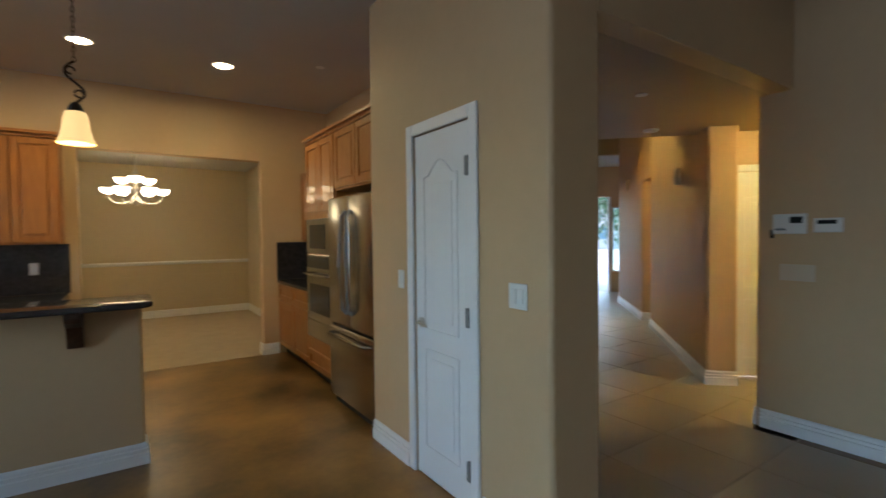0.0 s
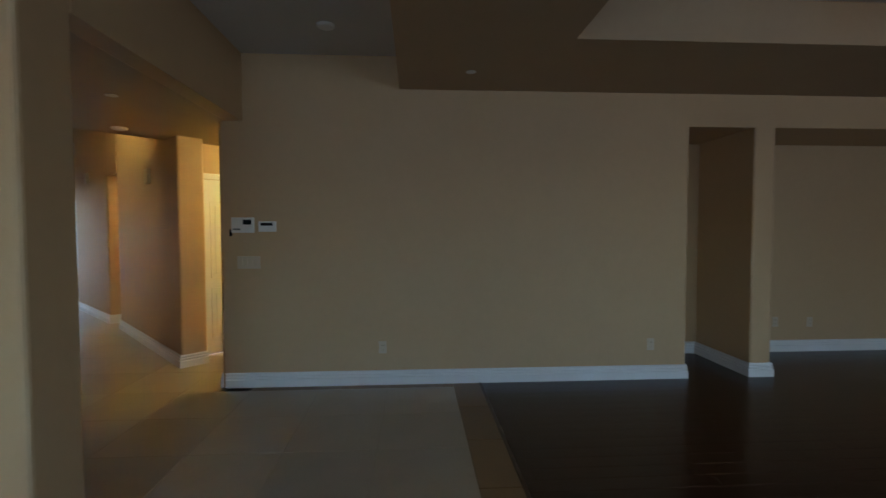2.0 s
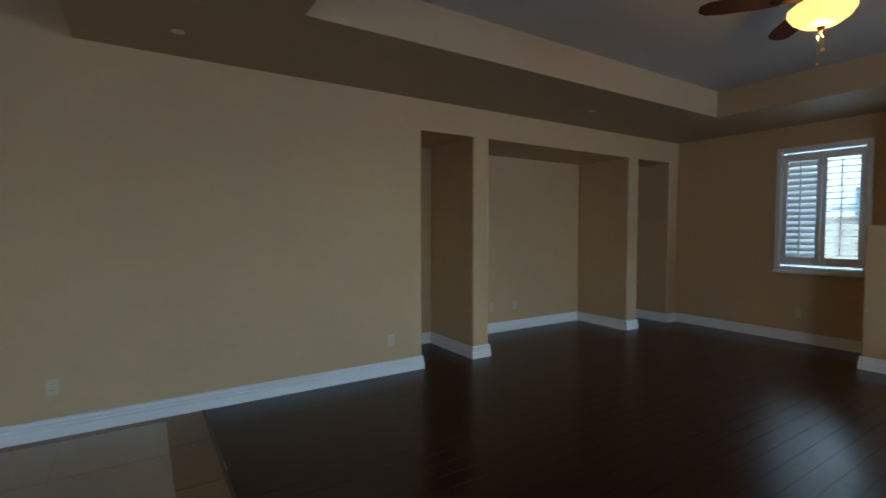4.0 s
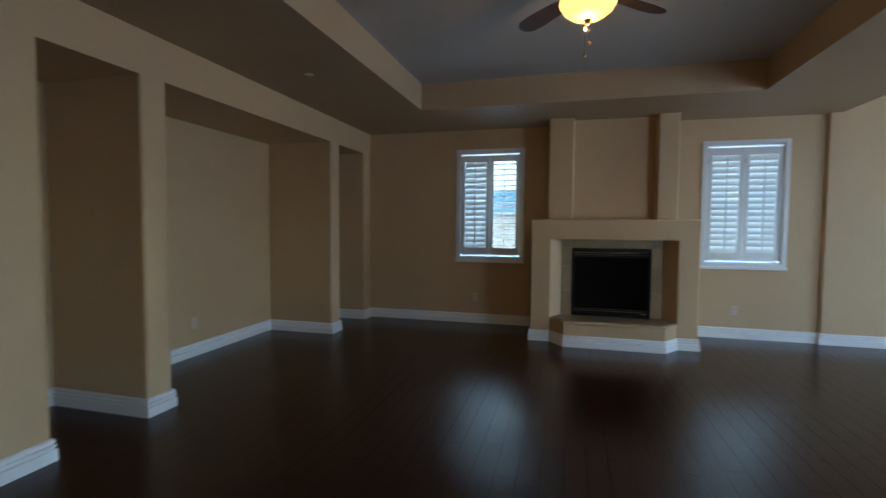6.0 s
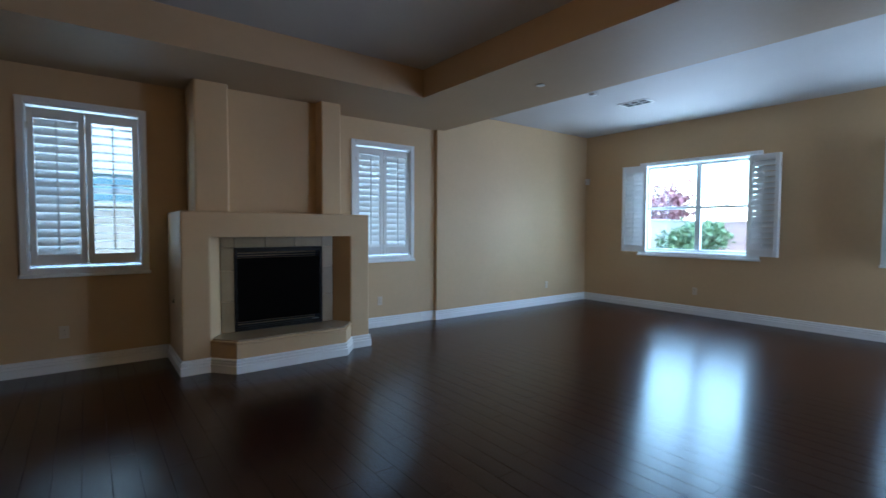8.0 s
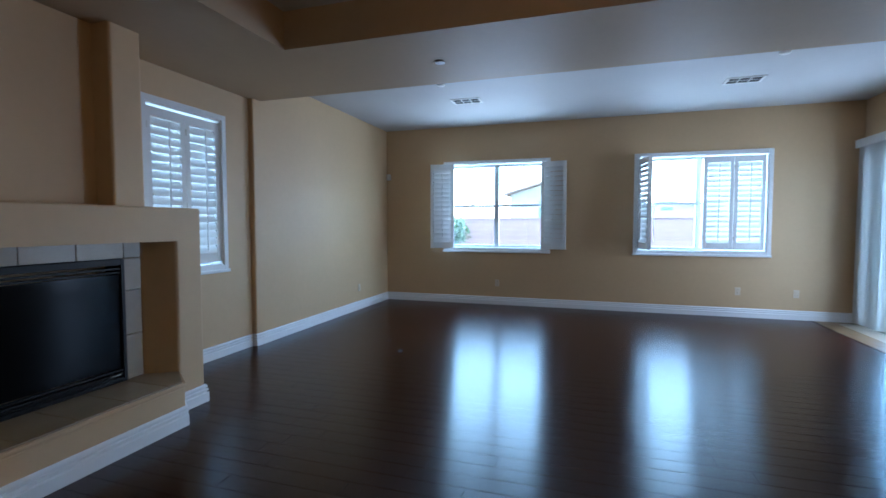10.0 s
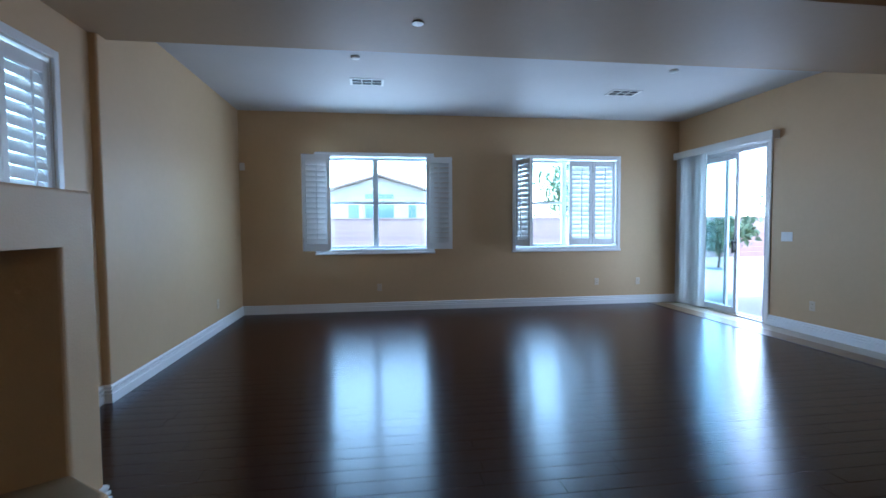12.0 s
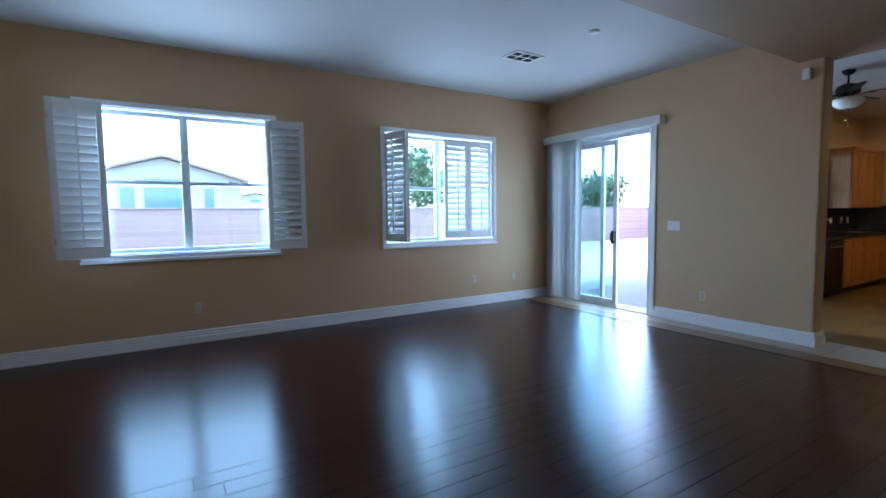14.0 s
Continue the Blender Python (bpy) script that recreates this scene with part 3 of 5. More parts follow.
part("door_casing", bevel(boxes((x1, -0.02, 0, x1 + 0.06, -0.0005, hd + 0.06), (x0, -0.02, hd, x1, -0.0005, hd + 0.06)), 0.004), TRIM, d)
for px0, px1, py in ((-5.40, -4.62, 0.09), (-5.13, -4.35, 0.03)):
    pan = part("door_panel", bevel(boxes((px0, py, 0.03, px0 + 0.06, py + 0.035, hd - 0.055), (px1 - 0.06, py, 0.03, px1, py + 0.035, hd - 0.055), (px0 + 0.06, py, hd - 0.125, px1 - 0.06, py + 0.035, hd - 0.055), (px0 + 0.06, py, 0.03, px1 - 0.06, py + 0.035, 0.11)), 0.003), VINYL, d)
    g = part("pane", boxes((px0 + 0.06, py + 0.015, 0.11, px1 - 0.06, py + 0.02, hd - 0.125)), TINTED, pan)
    g.visible_shadow = False
    if py < 0.05:
        part("door_handle", bevel(boxes((px1 - 0.055, py - 0.05, 0.9, px1 - 0.02, py - 0.03, 1.08), (px1 - 0.05, py - 0.03, 0.91, px1 - 0.025, py, 0.94), (px1 - 0.05, py - 0.03, 1.04, px1 - 0.025, py, 1.07), (px1 - 0.1, py - 0.012, 0.93, px1 - 0.062, py, 1.05)), 0.004), BLACK, pan, "black pull handle and latch")
b = thing("vertical_blind", "white vertical blind drawn aside from the patio door", "blind", pose(0, YN, 0))
part("valance", bevel(boxes((-5.64, -0.11, 2.40, -3.64, -0.095, 2.51), (-5.64, -0.095, 2.495, -3.64, -0.001, 2.51), (-5.64, -0.095, 2.40, -5.625, -0.001, 2.495), (-3.655, -0.095, 2.40, -3.64, -0.001, 2.495)), 0.004), BLIND, b)
part("head_rail", boxes((-5.6, -0.075, 2.455, -3.68, -0.035, 2.485)), BLIND, b)
bm = bmesh.new()
arc = [(-0.044, 0), (-0.022, 0.006), (0, 0.008), (0.022, 0.006), (0.044, 0)]
prev = None
for z in (0.03, 2.455):
    row = [bm.verts.new((x, y, z)) for x, y in arc] + [bm.verts.new((x, y - 0.0012, z)) for x, y in reversed(arc)]
    if prev:
        for j in range(10):
            bm.faces.new((prev[j], prev[(j + 1) % 10], row[(j + 1) % 10], row[j]))
    bm.faces.new(row)
    prev = row
bmesh.ops.recalc_face_normals(bm, faces=bm.faces)
slat = mesh_of("slat", bm, BLIND, True)
for i in range(22):
    o = new("slat", slat)
    o.parent = b
    o.matrix_basis = pose(-5.55 + i * 0.028, -0.052, 0, 0, 0, 62 + random.uniform(-7, 7))

# ---- fireplace ----
f = thing("fireplace", "tan painted fireplace with tiled surround and raised hearth", "fireplace", pose(0, 0, 0))
FR = -6.168
outline = [(1.256, YS + 0.001), (1.256, FR), (1.02, FR), (0.895, -6.36), (0.895, -6.5), (-0.265, -6.5), (-0.265, -6.36), (-0.391, FR), (-0.615, FR), (-0.615, YS + 0.001)]
bm = bevel(prism(outline, 0, 1.246), 0.015, 3, True)
tmp = prism([(1.256, YS + 0.001), (1.256, FR), (-0.615, FR), (-0.615, YS + 0.001)], 1.246, 1.483)
bevel(tmp, 0.015, 3, False, lambda e: abs(e.verts[0].co.z - e.verts[1].co.z) > 0.1 or min(e.verts[0].co.z, e.verts[1].co.z) > 1.4)
me = bpy.data.meshes.new("tmp")
tmp.to_mesh(me)
bm.from_mesh(me)
tmp.free()
part("surround_body", bm, PAINT, f)
part("chimney_breast", bevel(boxes((0.765, YS + 0.001, 1.483, 1.076, -6.5, ZS - 0.002)), 0.02, 3, True), PAINT, f)
part("chimney_breast", bevel(boxes((-0.44, YS + 0.001, 1.483, -0.2, -6.5, ZS - 0.002)), 0.02, 3, True), PAINT, f)
part("chimney_recess", boxes((-0.2, YS + 0.001, 1.483, 0.765, -6.66, ZS - 0.002)), PAINT, f)
hearth = prism([(1.022, FR), (0.85, -5.955), (-0.232, -5.955), (-0.395, FR)], 0, 0.265)
part("hearth_base", bevel(hearth, 0.008), PAINT, f)
part("hearth_lip", bevel(prism([(1.03, FR + 0.001), (0.855, -5.947), (-0.237, -5.947), (-0.403, FR + 0.001)], 0.265, 0.292), 0.008), PAINT, f)
hx = [1.0, 0.72, 0.44, 0.16, -0.12, -0.385]
for a, c in zip(hx, hx[1:]):
    part("hearth_tile", bevel(prism([(a - 0.002, -6.36), (a - 0.002, -6.165), (min(a, 0.835) - 0.002, -5.965), (max(c, -0.222) + 0.002, -5.965), (c + 0.002, -6.165), (c + 0.002, -6.36)], 0.29, 0.303), 0.002), SURROUND, f)
tiles = [(0.768, 0.893, 0.303 + i * 0.305, min(0.303 + (i + 1) * 0.305, 1.135)) for i in range(3)] + [(-0.263, -0.14, 0.303 + i * 0.305, min(0.303 + (i + 1) * 0.305, 1.135)) for i in range(3)]
xs = [-0.263, -0.14, 0.165, 0.47, 0.768, 0.893]
tiles += [(a, c, 1.135, 1.244) for a, c in zip(xs, xs[1:])]
for a, c, z0, z1 in tiles:
    part("surround_tile", bevel(boxes((a + 0.002, -6.368, z0 + 0.002, c - 0.002, -6.354, z1 - 0.002)), 0.002), SURROUND, f)
box_ = part("firebox", boxes((-0.14, -6.9, 0.303, 0.768, -6.86, 1.135), (-0.14, -6.86, 0.303, -0.12, -6.37, 1.135), (0.748, -6.86, 0.303, 0.768, -6.37, 1.135), (-0.12, -6.86, 1.1, 0.748, -6.37, 1.135), (-0.12, -6.86, 0.303, 0.748, -6.37, 0.34)), BLACK, f, "black metal firebox")
part("firebox_trim", bevel(boxes((-0.137, -6.36, 0.303, -0.112, -6.345, 1.133), (0.74, -6.36, 0.303, 0.765, -6.345, 1.133), (-0.112, -6.36, 1.09, 0.74, -6.345, 1.133), (-0.112, -6.36, 0.303, 0.74, -6.345, 0.33)), 0.003), BLACK, box_)
for z in (1.06, 1.035, 0.375, 0.35):
    part("vent_slat", bevel(boxes((-0.11, -6.372, z, 0.738, -6.350, z + 0.014)), 0.003), BLACK, box_)
part("fire_glass", boxes((-0.11, -6.366, 0.395, 0.738, -6.36, 1.03)), FIREGLASS, box_)
part("control_plate", boxes((-0.09, -6.349, 0.352, -0.02, -6.346, 0.358)), NICKEL, box_)
for i, (a, c, r) in enumerate((((0.0, -6.6, 0.4), (0.6, -6.55, 0.42), 0.04), ((0.1, -6.5, 0.41), (0.5, -6.68, 0.5), 0.035))):
    part("log", tube(bmesh.new(), a, c, r), BARK, box_)
baseb = part("base_trim", sweep([(1.256, YS + 0.02), (1.256, FR), (1.02, FR), (0.85, -5.955), (-0.232, -5.955), (-0.395, FR), (-0.615, FR), (-0.615, YS + 0.02)], BASE_PROFILE), TRIM, f, "white moulded base trim")
bmv = lathe([(0.0, 0), (0.022, 0), (0.022, 0.004), (0.006, 0.006), (0.006, 0.014), (0.0, 0.014)], 16)
part("gas_valve", bmv, BLACK, f, "", False, pose(1.256, -6.62, 0.62, 0, 90, 0))


# ---- ceiling fans ----
def ceiling_fan(m, label, blades, angle, glow, blade_mat, ceiling):
    f = thing("ceiling_fan", label, "ceiling fan", m)
    part("canopy", lathe([(0.0, 0), (0.07, 0), (0.065, -0.03), (0.03, -0.06), (0.0, -0.06)], 20, (0, 0, ceiling)), IRON, f, "", True)
    part("downrod", tube(bmesh.new(), (0, 0, ceiling - 0.05), (0, 0, 0.16), 0.012), IRON, f)
    part("motor", lathe([(0.0, 0.17), (0.05, 0.17), (0.11, 0.14), (0.125, 0.09), (0.12, 0.05), (0.07, 0.02), (0.0, 0.02)], 24), IRON, f, "", True)
    for i in range(blades):
        q = pose(0, 0, 0.035, 0, 0, angle + 360 / blades * i)
        bm = bmesh.new()
        out = [(0.2, -0.045), (0.3, -0.06), (0.5, -0.07), (0.6, -0.062), (0.645, -0.03), (0.65, 0), (0.645, 0.03), (0.6, 0.062), (0.5, 0.07), (0.3, 0.06), (0.2, 0.045)]
        lo, hi = [bm.verts.new((x, y, -0.003)) for x, y in out], [bm.verts.new((x, y, 0.003)) for x, y in out]
        for j in range(len(out)):
            k = (j + 1) % len(out)
            bm.faces.new((lo[j], lo[k], hi[k], hi[j]))
        bm.faces.new(lo)
        bm.faces.new(hi)
        bmesh.ops.recalc_face_normals(bm, faces=bm.faces)
        bl = part("blade", bm, blade_mat, f, "", False, q @ pose(0, 0, 0, 12, 0, 0))
        part("blade_iron", bevel(boxes((0.09, -0.02, -0.012, 0.26, 0.02, -0.003)), 0.004), IRON, bl)
    part("light_collar", lathe([(0.0, 0.03), (0.06, 0.03), (0.075, 0.0), (0.0, 0.0)], 20), IRON, f)
    part("glass_bowl", lathe([(0.075, 0.0), (0.135, -0.005), (0.165, -0.03), (0.165, -0.05), (0.14, -0.09), (0.09, -0.125), (0.02, -0.14), (0.0, -0.14)], 28), glow, f, "amber glass light bowl", True)
    part("finial", lathe([(0.0, -0.138), (0.025, -0.138), (0.018, -0.155), (0.008, -0.17), (0.0, -0.172)], 14), IRON, f, "", True)
    for x, y, ln in ((0.014, 0.0, 0.34), (-0.012, 0.008, 0.27)):
        part("pull_chain", tube(bmesh.new(), (x, y, -0.14), (x, y, -ln), 0.0018, None, 6), BRASS, f)
        part("chain_pull", lathe([(0.0, -ln + 0.008), (0.008, -ln + 0.004), (0.011, -ln - 0.006), (0.006, -ln - 0.016), (0.0, -ln - 0.018)], 12, (x, y, 0)), BRASS, f, "", True)
    return f


ceiling_fan(pose(0.738, -3.338, 2.76), "dark ceiling fan with a lit amber glass bowl", 4, 42, WARM_GLASS, OAK_DARK, ZC - 2.76)
lamp(0.738, -3.338, 2.57, 0.26, (1.0, 0.62, 0.26))
ceiling_fan(pose(-2.52, 2.2, 2.72), "black ceiling fan with a white glass bowl over the breakfast nook", 5, 10, PLASTIC, BLACK, ZC - 2.72)


# ---- wall and ceiling fittings ----
def on_wall(axis, a, z):
    """A pose on a wall: local x along it, local -y into the room."""
    return {"E": pose(XE, a, z, 0, 0, -90), "S": pose(a, YS, z, 0, 0, 180), "SW": pose(a, -6.92, z, 0, 0, 180), "W": pose(XW, a, z, 0, 0, 90), "N": pose(a, YN, z), "P": pose(XP, a, z, 0, 0, -90), "NB": pose(XE + 0.9, a, z, 0, 0, -90)}[axis]


def outlet(m):
    o = thing("wall_outlet", "white double power outlet plate on the wall", "outlet", m, "wall outlets")
    part("plate", bevel(boxes((-0.036, -0.007, -0.058, 0.036, 0.0, 0.058)), 0.003), ALMOND, o)
    for z in (-0.022, 0.022):
        s = part("socket", bevel(boxes((-0.017, -0.010, z - 0.015, 0.017, -0.007, z + 0.015)), 0.002), ALMOND, o)
        part("slot", boxes((-0.008, -0.0106, z - 0.005, -0.006, -0.0098, z + 0.006), (0.006, -0.0106, z - 0.005, 0.008, -0.0098, z + 0.006)), DARK, s)


for ax, a, z in (("E", 0.56, 0.353), ("E", -2.03, 0.34), ("NB", -4.02, 0.356), ("NB", -4.45, 0.35), ("S", -1.217, 0.353), ("S", 2.096, 0.365), ("W", -4.876, 0.37), ("W", -1.283, 0.38), ("W", -0.548, 0.372), ("N", -3.124, 0.346), ("SW", -4.55, 0.35)):
    outlet(on_wall(ax, a, z))


def switch(m, gangs, label="white rocker light switch plate on the wall"):
    o = thing("light_switch", label, "light switch", m, "light switches")
    w = 0.024 + 0.046 * gangs
    part("plate", bevel(boxes((-w / 2, -0.007, -0.058, w / 2, 0.0, 0.058)), 0.003), ALMOND if gangs == 4 else PLASTIC, o)
    for i in range(gangs):
        x = (i - (gangs - 1) / 2) * 0.046
        part("rocker", bevel(boxes((x - 0.016, -0.012, -0.033, x + 0.016, -0.007, 0.033)), 0.002), ALMOND if gangs == 4 else PLASTIC, o)


switch(on_wall("N", -3.498, 1.158), 3)
switch(on_wall("P", 2.005, 1.168), 2)
switch(on_wall("P", 3.08, 1.17), 1)
switch(on_wall("E", 1.775, 1.158), 4)

a = thing("alarm_keypad", "white alarm keypad with a dark display on the wall", "keypad", on_wall("E", 1.818, 1.50))
part("body", bevel(boxes((-0.1, -0.03, -0.07, 0.1, 0.0, 0.07)), 0.006), PLASTIC, a)
part("display", boxes((0.005, -0.0312, 0.005, 0.08, -0.0295, 0.05)), DARK, a)
part("button_strip", boxes((-0.085, -0.0312, -0.045, -0.02, -0.0295, -0.03)), GREY, a)
a = thing("key_hook", "small dark key hook below the keypad", "hook", on_wall("E", 1.93, 1.43))
part("hook_plate", bevel(boxes((-0.012, -0.012, -0.03, 0.012, 0.0, 0.03)), 0.003), BLACK, a)
a = thing("thermostat", "white wall thermostat with a dark display", "thermostat", on_wall("E", 1.60, 1.487))
part("body", bevel(boxes((-0.078, -0.028, -0.048, 0.078, 0.0, 0.048)), 0.006), PLASTIC, a)
part("display", boxes((-0.055, -0.0292, 0.008, 0.05, -0.0275, 0.035)), DARK, a)


def sensor(m, label):
    o = thing("alarm_sensor", label, "sensor", m)
    part("body", bevel(boxes((-0.035, -0.05, -0.055, 0.035, 0.0, 0.055)), 0.012, 3), PLASTIC, o)
    part("lens", bevel(boxes((-0.022, -0.054, -0.03, 0.022, -0.048, 0.01)), 0.003), PLASTIC, o)


sensor(on_wall("W", -6.87, 2.22), "small white corner sensor high on the wall")
sensor(on_wall("N", -2.17, 2.62), "small white sensor near the soffit")


def detector(x, y, z, r=0.06, name="smoke_detector", label="white round smoke detector on the ceiling"):
    o = thing(name, label, "detector", pose(x, y, z), "ceiling detectors")
    part("base", lathe([(0.0, 0), (r, 0), (r, -0.012), (0.0, -0.012)], 20), PLASTIC, o)
    part("cover", lathe([(0.0, -0.012), (r * 0.9, -0.012), (r * 0.85, -0.02), (r * 0.5, -0.026), (0.0, -0.027)], 20), PLASTIC, o, "", True)


detector(-3.24, -5.10, ZC, 0.05)
detector(-3.25, -1.57, ZC, 0.05)
detector(3.1, 0.94, ZC, 0.07)
detector(4.05, 3.08, ZH, 0.07)


def sprinkler(x, y, z):
    o = thing("fire_sprinkler", "flat white fire sprinkler cover on the ceiling", "sprinkler", pose(x, y, z), "fire sprinklers")
    part("cover_plate", lathe([(0.0, -0.006), (0.042, -0.006), (0.042, -0.009), (0.0, -0.010)], 20), PLASTIC, o)
    part("neck", tube(bmesh.new(), (0, 0, 0), (0, 0, -0.007), 0.03), GREY, o)


for p in ((-1.665, -4.6, ZS), (3.2, -0.21, ZS), (2.92, 2.45, ZH), (1.4, 4.8, ZC), (3.1, -4.2, ZS)):
    sprinkler(*p)


def ceiling_vent(m):
    o = thing("ceiling_vent", "white louvred air vent in the ceiling", "vent", m, "ceiling vents")
    w, h = 0.2, 0.13
    part("frame", bevel(boxes((-w, -h, -0.01, -w + 0.03, h, 0), (w - 0.03, -h, -0.01, w, h, 0), (-w + 0.03, -h, -0.01, w - 0.03, -h + 0.03, 0), (-w + 0.03, h - 0.03, -0.01, w - 0.03, h, 0), (-0.065, -h + 0.03, -0.01, -0.05, h - 0.03, 0), (0.05, -h + 0.03, -0.01, 0.065, h - 0.03, 0), (-w + 0.03, -0.008, -0.0098, w - 0.03, 0.008, 0)), 0.002), PLASTIC, o)
    part("backing", boxes((-w + 0.03, -h + 0.03, -0.002, w - 0.03, h - 0.03, -0.0005)), DARK, o)
    for i in range(6):
        y = -h + 0.05 + i * 0.033
        part("slat", boxes((-w + 0.03, y - 0.003, -0.007, w - 0.03, y + 0.002, -0.004)), GREY, o)


ceiling_vent(pose(-4.06, -5.0, ZC, 0, 0, 90))
ceiling_vent(pose(-4.14, -1.68, ZC, 0, 0, 90))


# ---- doors ----
def panel_door(name, label, width, height, m, hinge_right=True, arch=True, kind="structure"):
    """A white moulded door; local x along the wall, room side at -y, opening from x 0 to width."""
    d = thing(name, label, "door", m, "", kind)
    leaf = bevel(boxes((0.012, 0.0, 0.012, width - 0.012, 0.035, height - 0.006)), 0.002)
    part("door_leaf", leaf, TRIM, d)
    mx = 0.115
    for z0, z1, a in ((0.2, 0.78, False), (0.9, height - 0.17, arch)):
        n = 14
        tops = [(mx + (width - 2 * mx) * i / n, z1 - (0.085 * (1 - math.sin(math.pi * min(1, max(0, (i / n - 0.12) / 0.76))) ** 1.3) if a else 0)) for i in range(n + 1)]
        path = [(mx, z0)] + tops + [(width - mx, z0), (mx, z0)]
        bm = bmesh.new()
        for (xa, za), (xb, zb) in zip(path, path[1:]):
            v = Vector((xb - xa, 0, zb - za))
            if v.length < 1e-4:
                continue
            q = Matrix.Translation(((xa + xb) / 2, -0.001, (za + zb) / 2)) @ v.to_track_quat("X", "Z").to_matrix().to_4x4()
            bmesh.ops.create_cone(bm, cap_ends=True, segments=6, radius1=0.005, radius2=0.005, depth=v.length + 0.006, matrix=q @ pose(0, 0, 0, 0, 90, 0) @ Matrix.Diagonal((0.55, 1, 1, 1)))
        part("panel_moulding", bm, TRIM, d, "", True)
        ins = mx + 0.05
        part("raised_panel", bevel(boxes((ins, -0.004, z0 + 0.05, width - ins, 0.004, z1 - (0.13 if a else 0.05))), 0.003), TRIM, d)
    c = 0.068
    bm = boxes((-c, -0.018, 0, 0, 0.0, height + c), (width, -0.018, 0, width + c, 0.0, height + c), (0, -0.018, height, width, 0.0, height + c))
    part("door_casing", bevel(bm, 0.006, 2), TRIM, d)
    part("door_stop", boxes((0.0, 0.036, 0, 0.012, 0.1, height), (width - 0.012, 0.036, 0, width, 0.1, height), (0.012, 0.036, height - 0.006, width - 0.012, 0.1, height)), TRIM, d)
    hx = width - 0.012 if hinge_right else 0.012
    for z in (0.22, 1.02, height - 0.24):
        part("hinge", boxes((hx - 0.016, -0.020, z - 0.05, hx + 0.012, -0.0005, z + 0.05)), GREY, d, "dark steel butt hinge")
    kx = 0.075 if hinge_right else width - 0.075
    k = part("door_handle", lathe([(0.0, 0), (0.03, 0), (0.03, 0.008), (0.012, 0.012), (0.011, 0.045), (0.0, 0.045)], 20), NICKEL, d, "satin nickel lever handle", True, pose(kx, 0, 0.93, 90, 0, 0))
    sgn = 1 if hinge_right else -1
    part("lever", pipe([(0, 0, 0.04), (sgn * 0.03, 0.004, 0.043), (sgn * 0.07, 0.0, 0.043), (sgn * 0.105, -0.006, 0.04)], 0.008), NICKEL, k, "", True)
    return d


panel_door("door_1", "narrow white two-panel pantry door with arched top panel", 0.56, 2.04, pose(XP, 2.91, 0, 0, 0, -90))
panel_door("door_2", "white panel door in the warm lit passage", 0.82, 2.04, TURNED @ pose(DOOR_U, -1.51, 0, 0, 0, -90), False)


# ---- kitchen ----
def door_front(parent, x0, x1, z0, z1, mat, name="cabinet_door", knob=None):
    """A raised-panel front on the local plane y 0, room side at -y."""
    s = min(0.055, (z1 - z0) * 0.28)
    d = part(name, bevel(boxes((x0, -0.02, z0, x0 + s, 0, z1), (x1 - s, -0.02, z0, x1, 0, z1), (x0 + s, -0.02, z1 - s, x1 - s, 0, z1), (x0 + s, -0.02, z0, x1 - s, 0, z0 + s), (x0 + s, -0.008, z0 + s, x1 - s, 0, z1 - s)), 0.003), mat, parent)
    i = s + 0.02
    if z1 - z0 > 0.25:
        part("raised_panel", bevel(boxes((x0 + i, -0.018, z0 + i, x1 - i, -0.008, z1 - i)), 0.006), mat, d)
    return d


def cabinet(name, label, m, w, depth, z0, z1, fronts, toe=0.0, crown=0.0, mat=None):
    """A cabinet box with fronts given as (x0, x1, z0, z1, name)."""
    mat = mat or OAK
    c = thing(name, label, "cabinet", m, "kitchen cabinets")
    part("body", bevel(boxes((0, 0.002, z0 + toe, w, depth, z1)), 0.003), mat, c)
    if toe:
        part("toe_kick", boxes((0.0, 0.07, z0, w, 0.09, z0 + toe)), BLACK, c)
    for x0, x1, a, b, n in fronts:
        door_front(c, x0, x1, a, b, mat, n)
    if crown:
        part("crown_moulding", bevel(boxes((0, -0.02, z1, w, depth, z1 + crown * 0.5), (0, -0.045, z1 + crown * 0.5, w, depth, z1 + crown)), 0.004), mat, c)
    return c


def two(w, a, b, n="cabinet_door"):
    return [(0.012, w / 2 - 0.006, a, b, n), (w / 2 + 0.006, w - 0.012, a, b, n)]


def east(y, x):
    return pose(x, y, 0, 0, 0, -90)


XF = 1.40
w = 0.79
cabinet("oven_tower", "honey maple tall oven cabinet with crown moulding", east(5.24, XF), w, 0.64, 0, 2.37, two(w, 1.69, 2.36) + [(0.012, w - 0.012, 0.12, 0.30, "drawer")], 0.1, 0.06)
cabinet("fridge_cabinet", "honey maple cabinet above the refrigerator", east(4.449, XF), 0.94, 0.64, 1.85, 2.37, two(0.94, 1.87, 2.36), 0, 0.06)
cabinet("base_cabinet", "honey maple base cabinet with drawers beside the ovens", east(YK - 0.002, XF + 0.02), 1.187, 0.61, 0, 0.875, two(1.187, 0.12, 0.66) + two(1.187, 0.69, 0.86, "drawer"), 0.1)
cabinet("wall_cabinet", "honey maple wall cabinet beside the oven tower", east(YK - 0.002, 1.72), 1.187, 0.33, 1.38, 2.25, two(1.187, 1.40, 2.24), 0)
fixed("backsplash_east", boxes((1.39, YK - 0.012, 0.912, 2.04, YK - 0.0005, 1.38), (2.048, 5.25, 0.912, 2.0595, YK - 0.014, 1.38)), GRANITE, "dark granite backsplash")
part_ = thing("countertop", "dark granite countertop beside the ovens", "countertop")
